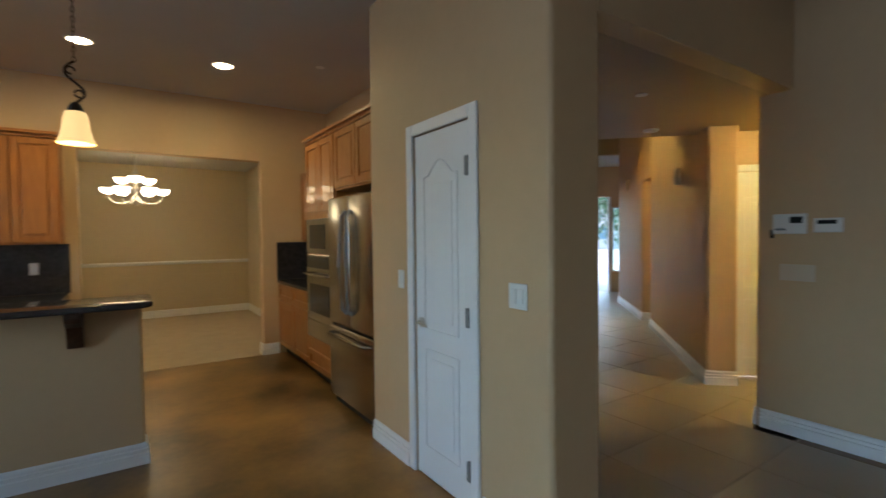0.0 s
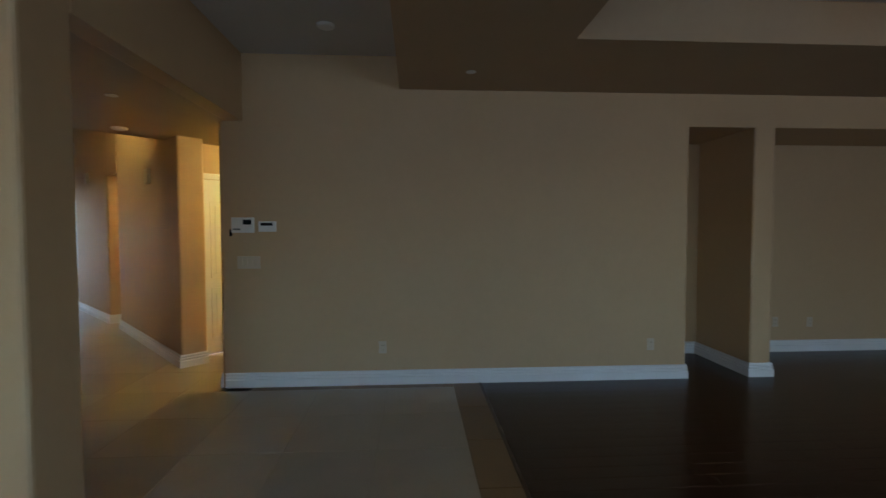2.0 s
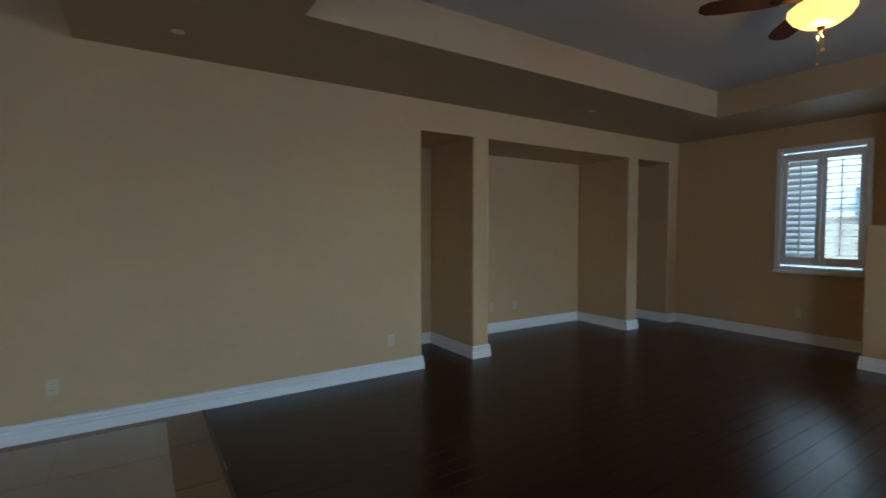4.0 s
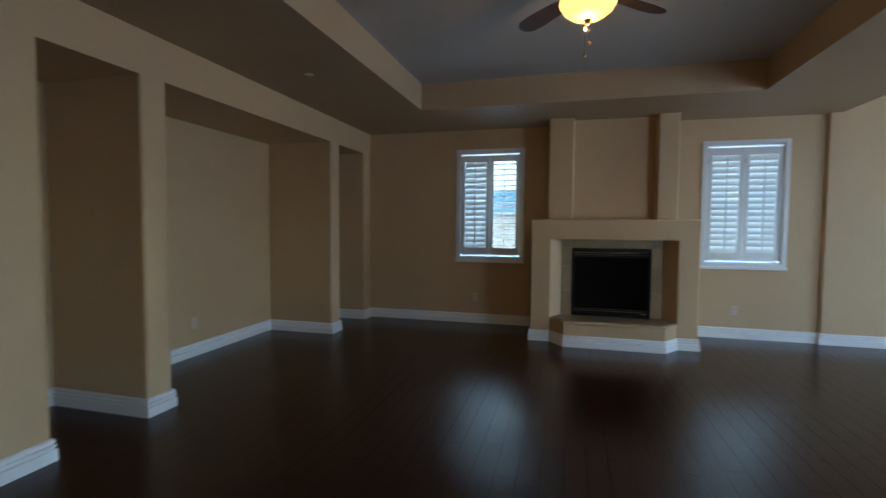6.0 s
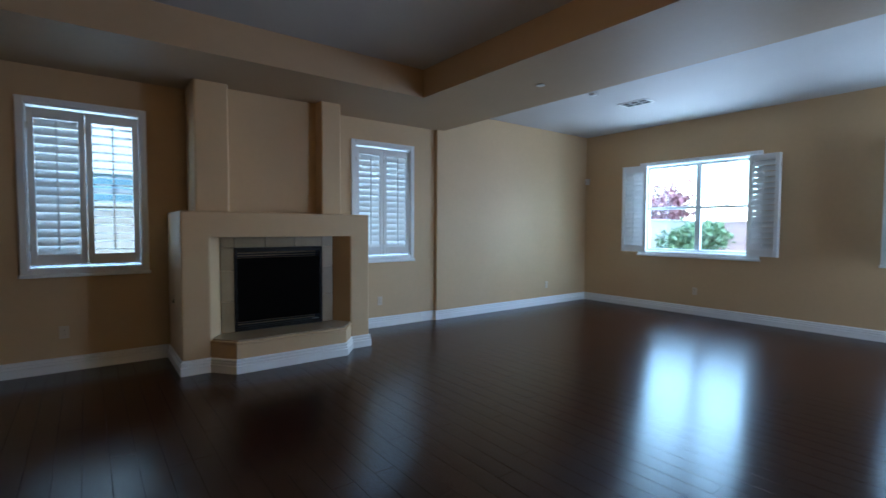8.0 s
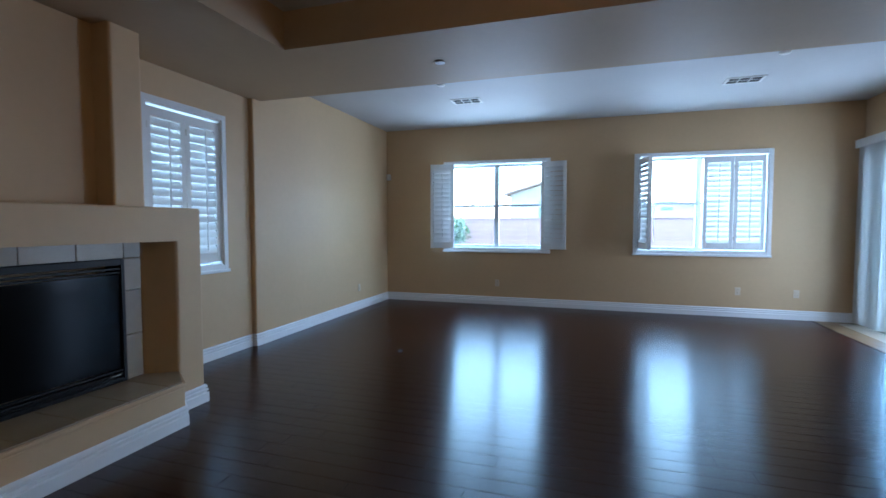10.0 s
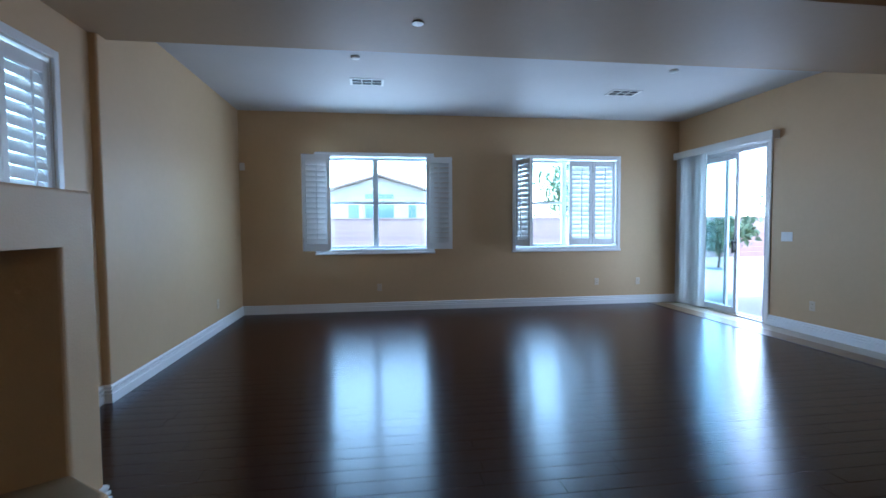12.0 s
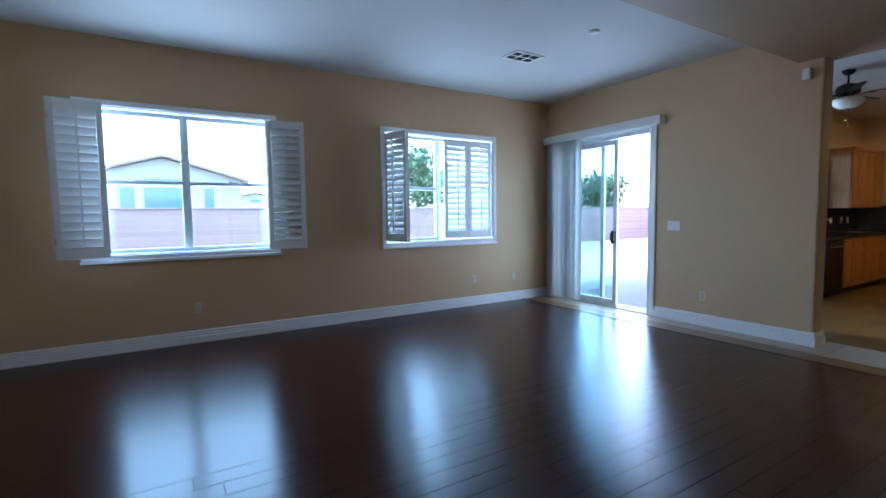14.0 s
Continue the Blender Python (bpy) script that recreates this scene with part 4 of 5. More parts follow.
part("slab", bevel(boxes((1.385, 5.245, 0.877, 2.045, YK - 0.014, 0.912)), 0.006), GRANITE, part_)

fr = thing("refrigerator", "stainless steel refrigerator with french doors and bottom freezer", "refrigerator", east(4.43, 1.37))
FW = 0.91
part("cabinet_body", bevel(boxes((0.0, 0.03, 0.02, FW, 0.66, 1.77)), 0.006), GREY, fr, "dark grey side casing")
for x0, x1 in ((0.004, FW / 2 - 0.003), (FW / 2 + 0.003, FW - 0.004)):
    part("door", bevel(boxes((x0, -0.06, 0.70, x1, 0.028, 1.775)), 0.018, 3), STEEL, fr, "", True)
part("freezer_drawer", bevel(boxes((0.004, -0.06, 0.07, FW - 0.004, 0.028, 0.685)), 0.018, 3), STEEL, fr, "", True)
for s_ in (-1, 1):
    xh = FW / 2 + s_ * 0.045
    part("handle", pipe([(xh, -0.06, 0.82), (xh + s_ * 0.01, -0.10, 0.86), (xh + s_ * 0.03, -0.115, 1.2), (xh + s_ * 0.01, -0.10, 1.6), (xh, -0.06, 1.65)], 0.014), GREY, fr, "curved dark grey handle", True)
part("freezer_handle", pipe([(0.08, -0.06, 0.62), (0.1, -0.1, 0.62), (0.45, -0.115, 0.62), (0.81, -0.1, 0.62), (0.83, -0.06, 0.62)], 0.013), STEEL, fr, "", True)
part("base_grille", boxes((0.01, -0.01, 0.0, FW - 0.01, 0.03, 0.065)), BLACK, fr)

mw = thing("microwave", "built-in stainless microwave with a dark glass door", "microwave", east(5.24, XF))
part("frame", bevel(boxes((0.03, -0.03, 1.28, w - 0.03, 0.002, 1.62)), 0.006), STEEL, mw)
part("door_glass", boxes((0.14, -0.033, 1.33, w - 0.22, -0.0302, 1.56)), DARK, mw)
part("control_panel", boxes((w - 0.19, -0.033, 1.33, w - 0.06, -0.0302, 1.56)), STEEL, mw)
ov = thing("wall_oven", "built-in stainless wall oven with a dark window", "oven", east(5.24, XF))
part("frame", bevel(boxes((0.03, -0.03, 0.44, w - 0.03, 0.002, 1.27)), 0.006), STEEL, ov)
part("control_panel", boxes((0.05, -0.034, 1.14, w - 0.05, -0.0302, 1.25)), DARK, ov)
part("door_glass", boxes((0.13, -0.034, 0.70, w - 0.13, -0.0302, 0.98)), DARK, ov)
part("oven_handle", pipe([(0.08, -0.03, 1.08), (0.09, -0.075, 1.08), (w - 0.09, -0.075, 1.08), (w - 0.08, -0.03, 1.08)], 0.011), STEEL, ov, "", True)
part("warming_drawer", bevel(boxes((0.04, -0.036, 0.45, w - 0.04, -0.0302, 0.62)), 0.004), STEEL, ov)

# north run, behind the bar
cabinet("wall_cabinet", "honey maple wall cabinet with crown moulding", pose(-2.05, 6.1, 0), 0.7, 0.328, 1.40, 2.38, two(0.7, 1.42, 2.37), 0, 0.06)
cabinet("wall_cabinet", "honey maple wall cabinet with crown moulding", pose(-1.348, 6.1, 0), 0.69, 0.328, 1.40, 2.38, two(0.69, 1.42, 2.37), 0, 0.06)
cabinet("base_cabinet", "honey maple base cabinet under the granite counter", pose(-3.0, 5.82, 0), 2.35, 0.608, 0, 0.875, two(2.35, 0.12, 0.66) + two(2.35, 0.69, 0.86, "drawer"), 0.1)
part_ = thing("countertop", "dark granite kitchen countertop", "countertop")
part("slab", bevel(boxes((-2.98, 5.79, 0.877, -0.64, YK - 0.014, 0.912)), 0.006), GRANITE, part_)
fixed("backsplash_north", boxes((XK, YK - 0.012, 0.912, -0.625, YK - 0.0005, 1.40)), GRANITE, "dark tiled backsplash")
o = thing("wall_outlet", "white power outlet plate on the dark backsplash", "outlet", pose(-0.90, YK - 0.0125, 1.16), "wall outlets")
part("plate", bevel(boxes((-0.036, -0.007, -0.058, 0.036, 0.0, 0.058)), 0.003), PLASTIC, o)
part("socket", bevel(boxes((-0.017, -0.010, -0.035, 0.017, -0.007, 0.035)), 0.002), PLASTIC, o)


# west run, seen from the great room
def west(y, x):
    return pose(x, y, 0, 0, 0, 90)


XB = -3.03
dw = thing("dishwasher", "black dishwasher under the counter", "dishwasher", west(3.25, XB))
part("door", bevel(boxes((0.005, -0.02, 0.1, 0.59, 0.55, 0.87)), 0.006), BLACK, dw)
part("control_strip", boxes((0.02, -0.024, 0.80, 0.575, -0.0202, 0.85)), DARK, dw)
part("kick_plate", boxes((0.005, 0.06, 0.0, 0.59, 0.08, 0.1)), BLACK, dw)
part("towel_bar", pipe([(0.08, -0.02, 0.77), (0.09, -0.05, 0.77), (0.5, -0.05, 0.77), (0.51, -0.02, 0.77)], 0.009), GREY, dw, "", True)
y = 3.845
for wd in (0.86, 0.80, 0.30):
    fronts = two(wd, 0.12, 0.66) + two(wd, 0.69, 0.86, "drawer") if wd > 0.5 else [(0.012, wd - 0.012, 0.12, 0.66, "cabinet_door"), (0.012, wd - 0.012, 0.69, 0.86, "drawer")]
    cabinet("base_cabinet", "honey maple base cabinet with drawer fronts", west(y, XB), wd, 0.61, 0, 0.875, fronts, 0.1)
    y += wd + 0.003
y = 4.94
for wd in (0.74, 0.74):
    cabinet("wall_cabinet", "honey maple wall cabinet with crown moulding", west(y, -3.32), wd, 0.325, 1.36, 2.34, two(wd, 1.38, 2.33), 0, 0.06)
    y += wd + 0.002
part_ = thing("countertop", "dark granite countertop over the dishwasher", "countertop")
part("slab", bevel(boxes((XK + 0.014, 3.22, 0.877, XB + 0.03, 5.785, 0.912)), 0.006), GRANITE, part_)
fixed("backsplash_west", boxes((XK + 0.0005, 3.22, 0.912, XK + 0.012, 4.93, 1.07), (XK + 0.0005, 4.93, 0.912, XK + 0.012, YK - 0.013, 1.36)), GRANITE, "dark tiled backsplash")
for y in (5.15, 5.6, 5.9):
    o = thing("wall_outlet", "white power outlet plate on the dark backsplash", "outlet", pose(XK + 0.0125, y, 1.14, 0, 0, 90), "wall outlets")
    part("plate", bevel(boxes((-0.036, -0.007, -0.058, 0.036, 0.0, 0.058)), 0.003), PLASTIC, o)
fc = thing("kitchen_faucet", "chrome arched kitchen faucet on the counter", "faucet", pose(-3.45, 4.1, 0.912))
part("spout", pipe([(0, 0, 0), (0, 0, 0.2), (0.02, 0, 0.26), (0.08, 0, 0.29), (0.15, 0, 0.26), (0.17, 0, 0.2)], 0.011), NICKEL, fc, "", True)
part("faucet_lever", pipe([(0, 0.02, 0.06), (0, 0.07, 0.1)], 0.007), NICKEL, fc, "", True)

# breakfast bar
fixed("bar_wall", bevel(boxes((-2.2, 4.005, 0, -0.085, 4.155, 1.03)), 0.02, 3, True), PAINT, "tan painted half wall of the breakfast bar")
baseboard([(-2.2, 4.005), (-0.085, 4.005), (-0.085, 4.155)])
t_ = thing("breakfast_counter", "dark granite breakfast bar top with rounded corner", "countertop")
corner = [(-0.13 + 0.1 * math.cos(math.radians(a)), 3.83 - 0.1 * math.sin(math.radians(a))) for a in range(0, 91, 15)]
part("slab", bevel(prism([(-0.03, 4.2)] + corner + [(-2.3, 3.73), (-2.3, 4.2)], 1.03, 1.068), 0.012, 3), GRANITE, t_, "", True)
for x in (-0.42, -1.5):
    c = thing("bar_corbel", "brown wooden corbel bracket under the bar top", "bracket", pose(x, 4.005, 0))
    prof = [(0, 1.03), (-0.2, 1.03), (-0.2, 0.99), (-0.17, 0.965), (-0.1, 0.93), (-0.06, 0.86), (-0.05, 0.80), (0, 0.80)]
    bm = bmesh.new()
    lo, hi = [bm.verts.new((-0.04, a, b)) for a, b in prof], [bm.verts.new((0.04, a, b)) for a, b in prof]
    for j in range(len(prof)):
        k = (j + 1) % len(prof)
        bm.faces.new((lo[j], lo[k], hi[k], hi[j]))
    bm.faces.new(lo)
    bm.faces.new(hi)
    bmesh.ops.recalc_face_normals(bm, faces=bm.faces)
    part("bracket", bm, OAK_DARK, c)


# ---- lamps ----
def pendant(x, y):
    p = thing("pendant_light", "lit amber bell pendant on a twisted iron hook and chain", "pendant lamp", pose(x, y, 0), "pendants over the bar")
    part("shade", lathe([(0.03, 2.25), (0.055, 2.24), (0.068, 2.20), (0.075, 2.13), (0.088, 2.08), (0.105, 2.045), (0.101, 2.045), (0.084, 2.082), (0.071, 2.13), (0.064, 2.20), (0.05, 2.235), (0.027, 2.243)], 28), PENDANT_GLASS, p, "glowing amber bell glass", True)
    part("cap", lathe([(0.0, 2.30), (0.02, 2.30), (0.04, 2.27), (0.045, 2.245), (0.0, 2.245)], 18), IRON, p, "", True)
    s = [(0.0, 0, 2.29)] + [(0.05 * math.sin(math.tau * i / 24), 0, 2.30 + 0.26 * i / 24) for i in range(25)]
    part("hook", pipe(s, 0.008), IRON, p, "", True)
    for (cx, cz, r0) in ((0.02, 2.36, 0.022), (-0.02, 2.50, 0.022)):
        part("scroll", pipe([(cx + r0 * math.cos(a), 0, cz + r0 * math.sin(a)) for a in [i * 0.5 for i in range(11)]], 0.006), IRON, p, "", True)
    z = 2.57
    i = 0
    bm = bmesh.new()
    while z < 3.02:
        ring = [(0.009 * math.cos(a), 0, 0.019 * math.sin(a)) for a in [math.tau * k / 10 for k in range(11)]]
        q = pose(0, 0, z, 0, 0, 90 * (i % 2))
        link = pipe([q @ Vector(v) for v in ring], 0.0028, 5)
        me = bpy.data.meshes.new("link")
        link.to_mesh(me)
        bm.from_mesh(me)
        link.free()
        z += 0.031
        i += 1
    part("chain", bm, IRON, p)
    part("canopy", lathe([(0.0, 3.048), (0.06, 3.048), (0.055, 3.03), (0.02, 3.01), (0.0, 3.01)], 18), IRON, p)


pendant(-0.40, 4.2)
pendant(-1.45, 4.2)
lamp(-0.40, 4.2, 2.06, 0.16)
lamp(-1.45, 4.2, 2.06, 0.16)


def can_light(x, y, z):
    c = thing("recessed_light", "lit recessed ceiling can light with white trim", "ceiling light", pose(x, y, z), "recessed lights")
    part("trim_ring", lathe([(0.075, -0.001), (0.098, -0.001), (0.1, -0.006), (0.09, -0.010), (0.076, -0.008)], 28), PLASTIC, c, "", True)
    part("lamp", lathe([(0.0, -0.003), (0.075, -0.003), (0.06, -0.012), (0.0, -0.016)], 24), CAN_GLOW_MAT, c, "glowing lamp face", True)


for x, y in ((-0.43, 5.25), (0.63, 5.25), (-1.9, 5.25)):
    can_light(x, y, ZC)
    o = new("bulb", bpy.data.lights.new("bulb", "AREA"))
    o.data.shape, o.data.size, o.data.energy, o.data.color = "DISK", 0.14, 0.42, (1.0, 0.78, 0.34)
    o.location = (x, y, ZC - 0.02)

ch = thing("chandelier", "lit two-tier chandelier with upturned glass bowls", "chandelier", pose(-0.02, 8.6, 0))
part("ceiling_canopy", lathe([(0.0, 2.748), (0.07, 2.748), (0.06, 2.71), (0.02, 2.70), (0.0, 2.70)], 20), NICKEL, ch, "", True)
part("column", lathe([(0.0, 2.70), (0.012, 2.70), (0.012, 2.45), (0.035, 2.42), (0.04, 2.30), (0.02, 2.26), (0.02, 2.08), (0.05, 2.04), (0.05, 1.98), (0.015, 1.93), (0.0, 1.91)], 18), NICKEL, ch, "", True)
for count, radius, zb, off in ((6, 0.33, 2.08, 0), (3, 0.19, 2.24, 30)):
    for i in range(count):
        q = pose(0, 0, 0, 0, 0, off + 360 / count * i)
        arm = part("arm", pipe([(0.03, 0, zb - 0.05), (radius * 0.4, 0, zb - 0.13), (radius * 0.8, 0, zb - 0.12), (radius, 0, zb - 0.04), (radius, 0, zb)], 0.009), NICKEL, ch, "", True, q)
        part("glass_bowl", lathe([(0.02, zb), (0.055, zb + 0.01), (0.085, zb + 0.04), (0.1, zb + 0.085), (0.094, zb + 0.085), (0.08, zb + 0.045), (0.05, zb + 0.016), (0.015, zb + 0.006)], 20, (radius, 0, 0)), CHAND_GLASS, arm, "glowing white glass bowl", True)

lamp(-0.02, 8.6, 2.40, 1.6, (1.0, 0.80, 0.42))


def dome(m, mat):
    d = thing("added_dome_light", "lit flush dome light added out of view for the hall and passage", "ceiling light", m)
    part("rim", lathe([(0.0, 0), (0.15, 0), (0.15, -0.02), (0.0, -0.02)], 24), NICKEL, d)
    part("dome", lathe([(0.14, -0.02), (0.12, -0.06), (0.07, -0.085), (0.0, -0.095)], 24), mat, d, "glowing glass dome", True)


dome(TURNED @ pose(4.55, -2.25, ZH), PASSAGE_MAT)
lamp(4.81, 1.63, ZH - 0.13, 0.40, (1.0, 0.88, 0.28))
# unseen bulb and dome stand in for the side passage's daylight
lamp(7.42, 4.10, 2.75, 0.5, (1.0, 0.88, 0.66))
dome(TURNED @ pose(8.15, -2.35, 2.9), PASSAGE_MAT)
# unseen dome and bulb added to brighten the high hall walls
dome(TURNED @ pose(7.0, -0.5, 3.5), PASSAGE_MAT)
lamp(5.30, 4.60, 3.36, 0.26, (1.0, 0.90, 0.38))

# ---- hall fittings and front door ----
for u, v, z in ((6.1, -1.24, 2.1), (9.6, -1.34, 2.35)):
    s = thing("wall_chime", "small tan chime box high on the hall wall", "chime box", TURNED @ pose(u, v, z, 0, 0, 180))
    part("cover", bevel(boxes((-0.07, -0.04, -0.09, 0.07, 0.0, 0.09)), 0.008), DINING, s)
d = thing("door_3", "front door standing open with a glazed sidelight", "door", TURNED, "", "structure")
part("door_frame", bevel(boxes((12.40, -1.47, 0, 12.6, -1.42, 2.36), (12.40, -0.5, 0, 12.6, -0.45, 2.36)), 0.005), TRIM, d)
part("sidelight_frame", bevel(boxes((12.41, -1.72, 0.5, 12.5, -1.69, 2.1), (12.41, -1.53, 0.5, 12.5, -1.5, 2.1), (12.41, -1.69, 0.5, 12.5, -1.53, 0.53), (12.41, -1.69, 2.07, 12.5, -1.53, 2.1)), 0.004), TRIM, d)
g = part("sidelight_glass", boxes((12.45, -1.69, 0.53, 12.456, -1.53, 2.07)), GLASS, d)
g.visible_shadow = False
for i in range(1, 7):
    part("lead_bar", boxes((12.444, -1.69, 0.53 + i * 0.22, 12.462, -1.53, 0.537 + i * 0.22)), IRON, d)
part("front_leaf", bevel(boxes((11.6, -0.5, 0.01, 12.42, -0.455, 2.34)), 0.004), OAK_DARK, d, "dark wooden door leaf")

# ---- outside ----
fixed("ground", boxes((-300, -300, -0.4, 300, 300, -0.12)), DIRT, "pale desert gravel ground")
fixed("patio", bevel(boxes((-11.6, 0.4, -0.12, -3.8, 9.5, -0.03), (-9.0, -6.0, -0.12, -5.9, 0.4, -0.03)), 0.01), CONCRETE, "pale concrete patio slab")
# unseen slab, added to keep sky light out of the front doorway
fixed("added_door_shade", boxes((12.6, -3.3, 2.75, 16.0, 1.5, 2.95)), STUCCO, "plain stucco slab added over the front door to cut daylight", TURNED)
fixed("porch_post", bevel(boxes((15.6, 0.9, -0.1, 15.95, 1.25, 2.75)), 0.01, 2, True), STUCCO, "square stucco porch post", TURNED)
fixed("front_path", boxes((12.65, -2.5, -0.12, 24, 0.5, -0.03)), CONCRETE, "pale concrete front path", TURNED)


def fence(x0, y0, x1, y1, h, mat, label):
    f = thing("garden_wall", label, "garden wall", None, "garden walls")
    a, b = Vector((x0, y0)), Vector((x1, y1))
    ln = (b - a).length
    m = Matrix.Translation((x0, y0, -0.12)) @ Matrix.Rotation(math.atan2(y1 - y0, x1 - x0), 4, "Z")
    courses = 8
    for i in range(courses):
        z = i * (h / courses)
        part("block_course", bevel(boxes((0, -0.075, z + 0.004, ln, 0.075, z + h / courses - 0.004)), 0.004), mat, f, "", False, m)
    part("wall_core", boxes((0, -0.068, 0, ln, 0.068, h - 0.01)), GROUT, f, "", False, m)
    part("wall_cap", bevel(boxes((0, -0.1, h, ln, 0.1, h + 0.05)), 0.01), mat, f, "", False, m)


fence(-17, -30, -17, 20, 1.72, BLOCK, "pinkish concrete block garden wall")
fence(-17, 20, 2, 20, 1.60, BLOCK, "pinkish concrete block garden wall")
fence(-17, -9.3, 6, -9.3, 1.72, PALE_BLOCK, "pale concrete block wall along the side yard")


def house(m, w, d, eave, ridge, label, windows=None):
    h = thing("neighbour_house", label, "house", m, "neighbouring houses")
    part("wall", boxes((0, -w / 2, -0.12, d, w / 2, eave)), STUCCO, h)
    bm = bmesh.new()
    o = 0.4
    f0 = [bm.verts.new(v) for v in ((0.01, -w / 2, eave), (0.01, w / 2, eave), (0.01, 0, ridge - 0.05))]
    f1 = [bm.verts.new(v) for v in ((d - 0.01, -w / 2, eave), (d - 0.01, w / 2, eave), (d - 0.01, 0, ridge - 0.05))]
    bm.faces.new(f0)
    bm.faces.new(f1)
    for i in range(3):
        bm.faces.new((f0[i], f0[(i + 1) % 3], f1[(i + 1) % 3], f1[i]))
    bmesh.ops.recalc_face_normals(bm, faces=bm.faces)
    part("gable", bm, STUCCO, h)
    sl = (ridge - eave) / (w / 2)
    for s_ in (-1, 1):
        bm = bmesh.new()
        e = s_ * (w / 2 + o)
        v = [bm.verts.new(c) for c in ((-o, 0, ridge), (d + o, 0, ridge), (d + o, e, eave - o * sl), (-o, e, eave - o * sl), (-o, 0, ridge + 0.14), (d + o, 0, ridge + 0.14), (d + o, e, eave - o * sl + 0.14), (-o, e, eave - o * sl + 0.14))]
        for q in ((0, 1, 2, 3), (4, 5, 6, 7), (0, 1, 5, 4), (1, 2, 6, 5), (2, 3, 7, 6), (3, 0, 4, 7)):
            bm.faces.new([v[k] for k in q])
        bmesh.ops.recalc_face_normals(bm, faces=bm.faces)
        part("roof", bm, ROOF, h)
    for y0, y1, z0, z1 in windows or ((-w * 0.36, -w * 0.2, 0.9, 2.2), (-w * 0.08, w * 0.12, 0.9, 2.2), (w * 0.24, w * 0.36, 0.9, 2.2), (-w * 0.05, w * 0.05, eave + 0.1, eave + 0.5)):
        wn = part("window", boxes((d - 0.005, y0, z0, d + 0.01, y1, z1)), TEAL, h)
        part("window_frame", boxes((d, y0 - 0.08, z0 - 0.08, d + 0.04, y0, z1 + 0.08), (d, y1, z0 - 0.08, d + 0.04, y1 + 0.08, z1 + 0.08), (d, y0, z1, d + 0.04, y1, z1 + 0.08), (d, y0, z0 - 0.08, d + 0.04, y1, z0)), STUCCO, wn)


house(pose(-38, -4.75, 0), 7.6, 9, 3.42, 4.55, "pale stucco neighbour house with a gabled tile roof", ((-1.95, -1.3, 1.5, 2.95), (-0.9, 0.95, 1.5, 2.95), (1.9, 2.4, 1.5, 2.95), (-0.9, 0.95, 3.1, 3.4)))
house(pose(-69, 5.2, 0), 13, 9, 3.0, 4.2, "farther pale stucco house with a tile roof")
house(pose(1.5, -20.5, 0, 0, 0, 90), 15, 9.5, 3.3, 5.2, "tall pale stucco house close beyond the side wall")
house(TURNED @ pose(60, -6, 0, 0, 0, 180), 14, 9, 3.0, 5.2, "pale stucco house across the street")


def tree(x, y, h, spread, leaf, label, seed, trunk=0.09, leaves=1500):
    """A tapered trunk, limbs and a ragged crown of small leaf cards in clumps."""
    rnd = random.Random(seed)
    t = thing("tree", label, "tree", pose(x, y, -0.12))
    tops = []
    bm = bmesh.new()
    tube(bm, (0, 0, 0), (0.05, 0.03, h * 0.45), trunk, trunk * 0.65, 9)
    for i in range(8):
        a = i * 2.4 + rnd.uniform(-0.4, 0.4)
        z0 = h * rnd.uniform(0.25, 0.45)
        r = spread * rnd.uniform(0.45, 0.85)
        tip = (r * math.cos(a), r * math.sin(a), h * rnd.uniform(0.55, 0.92))
        tube(bm, (0.03, 0.02, z0), tip, trunk * 0.4, trunk * 0.1, 6)
        tops.append(Vector(tip))
        for _ in range(2):
            k = Vector(tip) * rnd.uniform(0.6, 0.9) + Vector((rnd.uniform(-1, 1), rnd.uniform(-1, 1), rnd.uniform(0, 0.8))) * spread * 0.35
            tube(bm, Vector(tip) * 0.6 + Vector((0.01, 0.01, z0 * 0.4)), k, trunk * 0.18, trunk * 0.06, 5)
            tops.append(k)
    part("trunk", bm, BARK, t)
    verts, faces = [], []
    for _ in range(leaves * 2):
        c = rnd.choice(tops) + Vector((rnd.gauss(0, 1), rnd.gauss(0, 1), rnd.gauss(0, 0.8))) * spread * 0.19
        q = Euler((rnd.uniform(0, 6), rnd.uniform(0, 6), rnd.uniform(0, 6)))
        s = rnd.uniform(0.07, 0.15)
        i = len(verts)
        for v in ((-s, 0, 0), (0, -s * 0.5, 0.02), (s, 0, 0), (0, s * 0.5, 0.02)):
            vv = Vector(v)
            vv.rotate(q)
            verts.append(tuple(c + vv))
        faces.append((i, i + 1, i + 2, i + 3))
    me = bpy.data.meshes.new("crown")
    me.from_pydata(verts, [], faces)
    me.materials.append(leaf)
    c = new("crown", me)
    c.parent = t
    return t


tree(-15.6, -11.5, 3.4, 1.7, LEAF_RED, "purple-leaved garden tree behind the house", 1)
tree(-13.2, -8.6, 1.5, 1.0, LEAF, "low green shrub in the gravel garden", 2, 0.04, 1100)
tree(-18.8, 4.9, 4.7, 2.2, LEAF, "green garden tree beyond the window", 3, 0.1, 2200)
tree(-18.8, 16.6, 3.8, 2.0, LEAF, "large green garden tree beyond the patio", 4, 0.12, 2400)
tree(-11.5, 5.6, 1.5, 0.9, LEAF, "low green shrub beside the patio", 5, 0.04, 1000)
tree(-9.0, 17.5, 3.2, 1.6, LEAF, "green tree by the garden wall", 6, 0.08, 1500)
tree(14.5, 12.8, 5.5, 2.6, LEAF, "green street tree outside the front door", 7, 0.14, 2500)

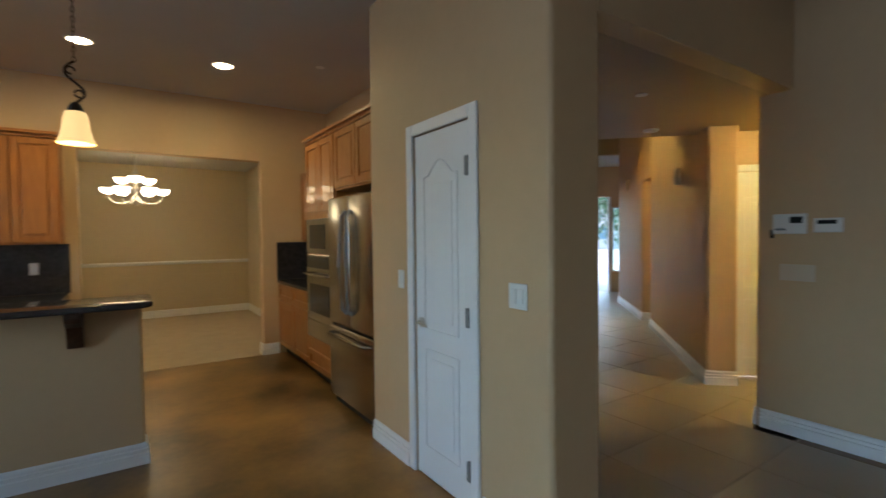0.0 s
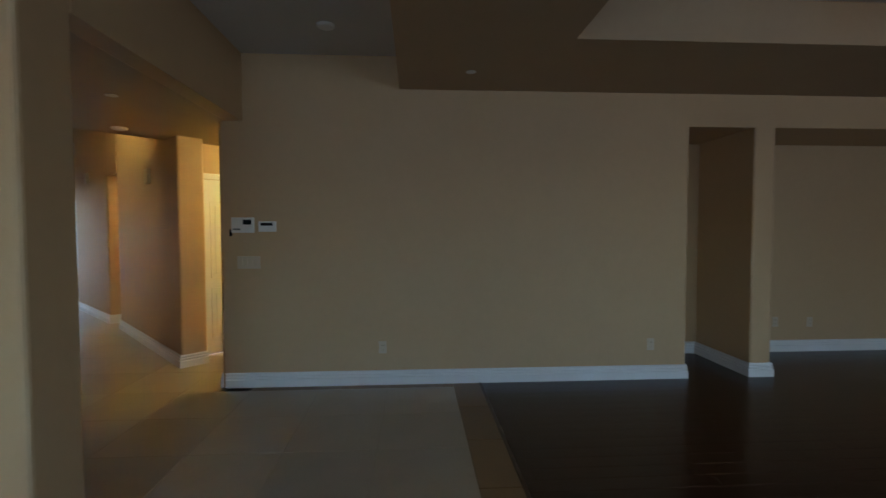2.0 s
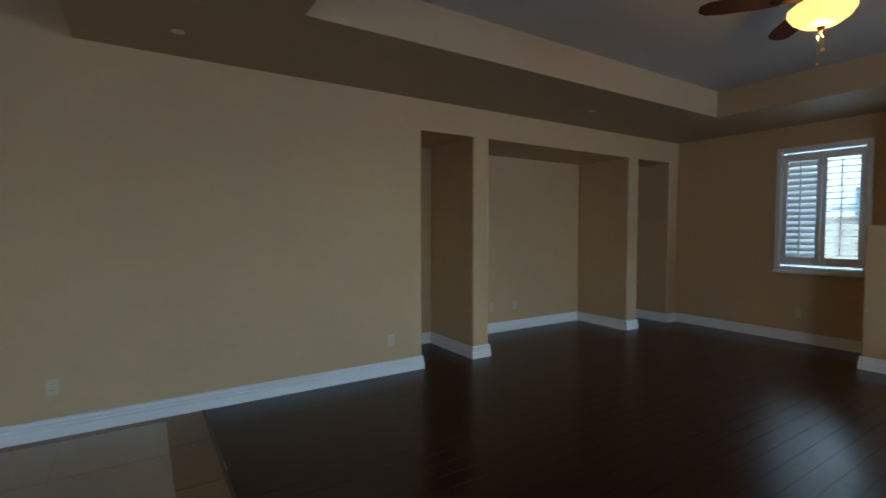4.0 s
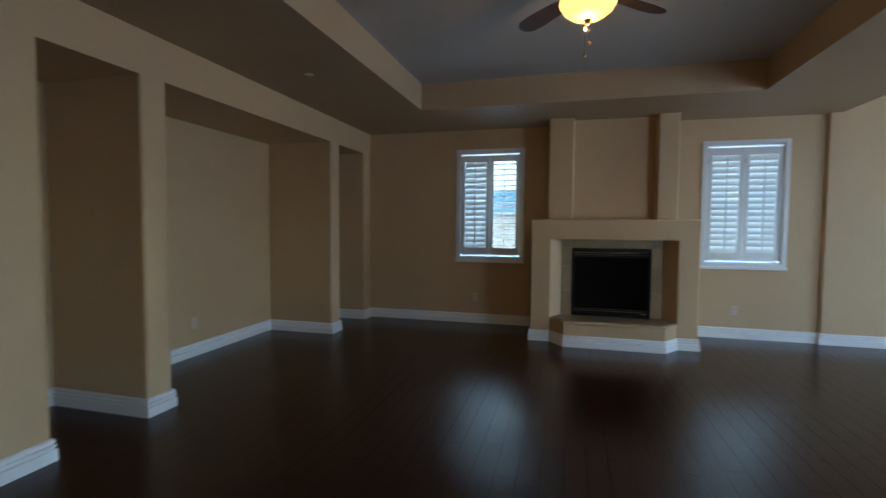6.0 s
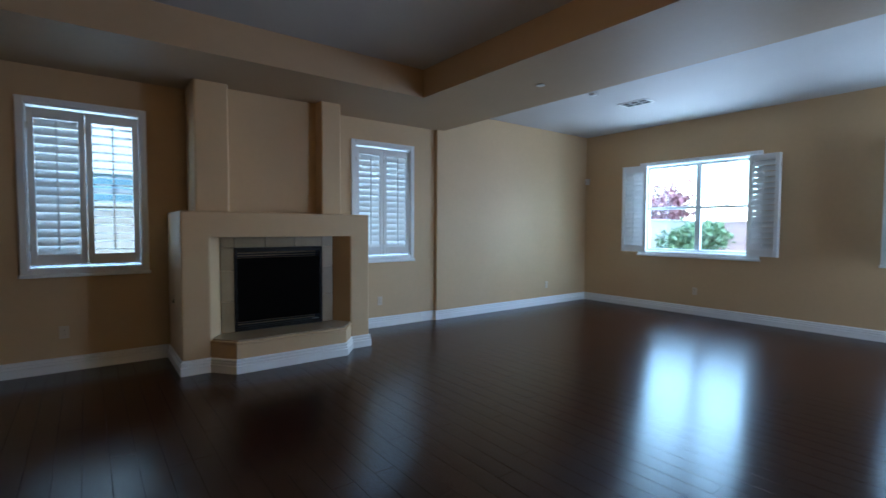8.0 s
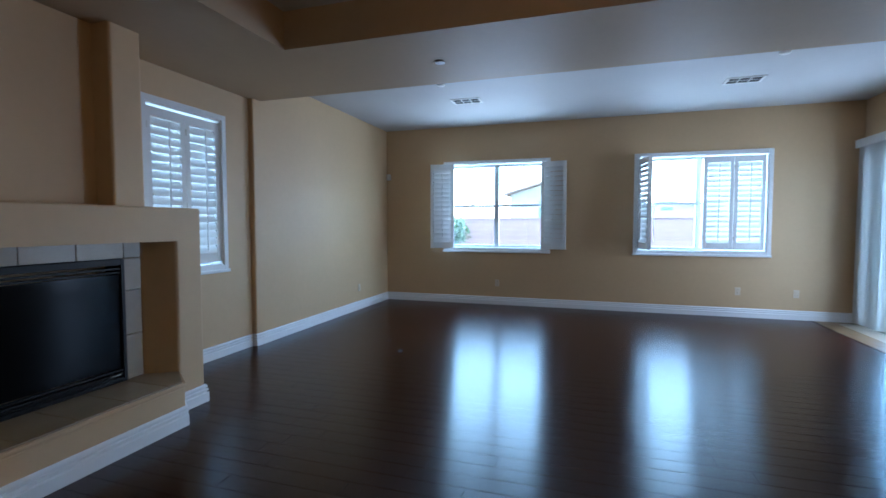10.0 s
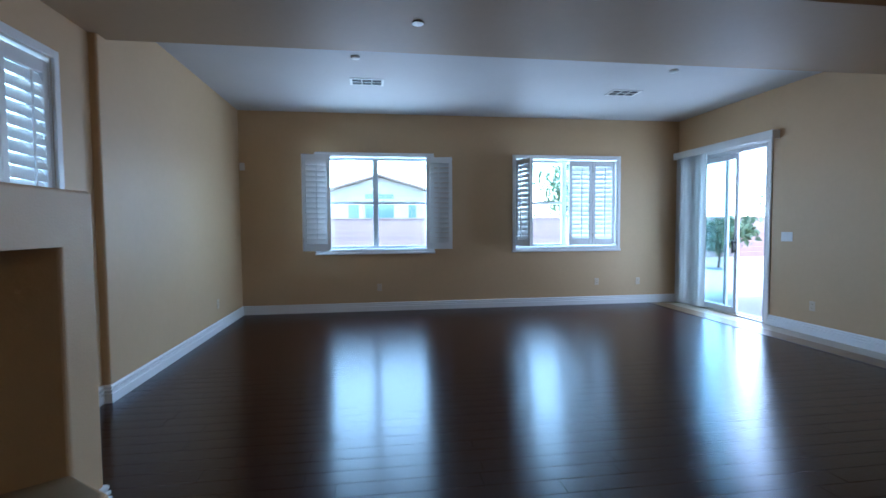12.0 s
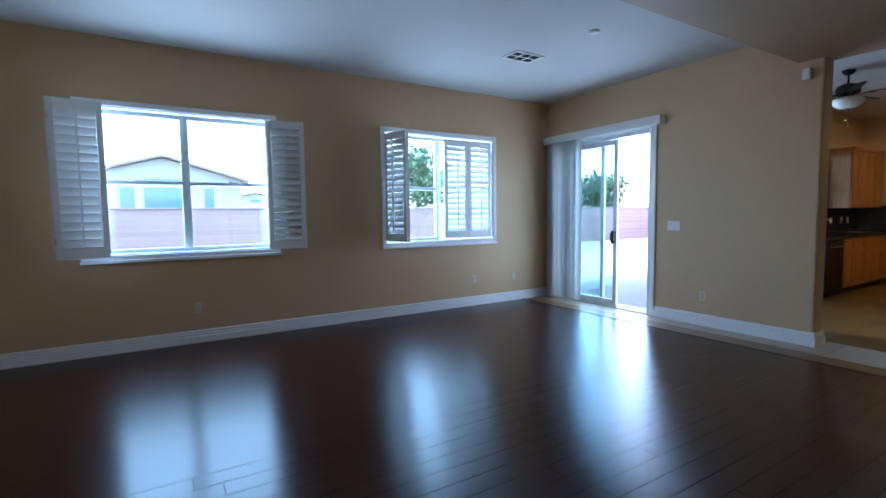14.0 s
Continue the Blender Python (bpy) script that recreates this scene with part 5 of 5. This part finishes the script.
# ---- floors: slabs, tiles and planks ----
YB = -0.36
fixed("floor_slab", boxes((XW - 0.2, YS - 0.2, -0.2, 5.0, YB - 0.02, -0.012), (XW - 0.2, YB - 0.02, -0.2, 5.0, 6.6, -0.003)), GROUT, "grouted floor bed")
fixed("floor_hall_slab", boxes((2.2, -3.3, -0.2, 12.62, 0.3, -0.0035)), GROUT, "grouted hall floor bed", TURNED)
fixed("floor_dining", boxes((-1.75, YK + 0.01, -0.19, 2.0, 10.55, 0.002)), CARPET, "beige dining room carpet")
fixed("floor_kitchen", boxes((XK, 0.512, -0.0119, 1.178, 2.338, 0.0), (XK, 2.338, -0.0119, 2.06, YK + 0.012, 0.0)), KITCHEN_FLOOR, "mottled brown stained kitchen floor")
wood_floor = thing("floor_wood", "dark walnut plank floor with a glossy worn finish", "floor", None, "", "structure")
tile_floor = thing("floor_tile", "large light stone floor tiles with brown borders", "floor", None, "", "structure")


def slab_mesh(name, sx, sy, mat, edge):
    return mesh_of(name, bevel(boxes((-sx / 2, -sy / 2, -0.014, sx / 2, sy / 2, 0)), edge, 1), mat)


def lay(name, me, x, y, parent, sx=1.0, sy=1.0):
    o = new(name, me)
    o.parent = parent
    o.matrix_basis = pose(x, y, 0) @ Matrix.Diagonal((sx, sy, 1, 1))


TS = 0.61
tile_me = slab_mesh("tile", TS - 0.003, TS - 0.003, TILE, 0.0015)
for i in range(-9, 7):
    for j in range(-1, 12):
        x, y = 3.62 - TS * (6 - i) + TS * 0.5, -0.1 + TS * (j + 0.5)
        if x - TS / 2 < XK - 0.3 and y > 0.4:
            continue
        if j < 0 or y - TS / 2 > YK - 0.1 or (x > 3.7 and y < 1.6):
            continue
        if (x < 1.2 and y > 0.4) or (x < 2.3 and y > 2.35 and x - y < -0.9) or (x < 1.6 and y > 2.35):
            continue
        lay("tile", tile_me, x, y, tile_floor)
b_me = slab_mesh("border_tile", TS - 0.004, 0.256, TILE_BROWN, 0.0015)
for k in range(16):
    lay("border_tile", b_me, XE - TS * (k + 0.5), -0.23, tile_floor)
s_me = slab_mesh("edge_tile", 0.103, TS - 0.004, TILE_BROWN, 0.0015)
for k in range(4):
    lay("edge_tile", s_me, 3.674, -0.1 + TS * (k + 0.5) if k < 3 else 1.88, tile_floor, 1, 1 if k < 3 else 0.46)
strip = part("metal_edge_strip", bevel(boxes((XW, YB - 0.012, -0.01, XE, YB + 0.012, 0.005)), 0.003), OAK_DARK, wood_floor, "dark wooden transition strip")
bm = bmesh.new()
for i in range(8, 19):
    for j in range(3, 17):
        x, y = 3.62 + TS * (i - 7 + 0.5), -0.1 + TS * (j + 0.5)
        if -0.9 < x - y < 6 and 5.5 < x + y < 18:
            cube(bm, x - TS / 2 + 0.0025, y - TS / 2 + 0.0025, -0.013, x + TS / 2 - 0.0025, y + TS / 2 - 0.0025, 0)
tagged(part("hall_tiles", bm, TILE, tile_floor), "", "", "", "stuff")

PWD = 0.127
plank_me = slab_mesh("plank", PWD - 0.0012, 1.0, PLANK, 0.0012)
rest = bmesh.new()
x = XW + PWD / 2
while x < XE + 0.9:
    y = YS - random.uniform(0, 0.9)
    stop = YB - 0.012 if x < XE + 0.02 else -2.39
    while y < stop:
        ln = random.choice((0.75, 0.95, 1.15, 1.3, 1.5))
        a, c = max(y, YS), min(y + ln, stop)
        y += ln
        if c - a < 0.03:
            continue
        if -2.9 < x < 2.4:
            lay("plank", plank_me, x, (a + c) / 2, wood_floor, 1, (c - a) - 0.0012)
        else:
            cube(rest, x - PWD / 2 + 0.0006, a + 0.0006, -0.014, x + PWD / 2 - 0.0006, c - 0.0006, 0)
    x += PWD
tagged(part("outer_planks", rest, PLANK, wood_floor), "", "", "", "stuff")
fixed("floor_bed", boxes((XW, YS, -0.0118, XE + 0.9, YB - 0.014, -0.006)), GAP, "dark bed under the planks")
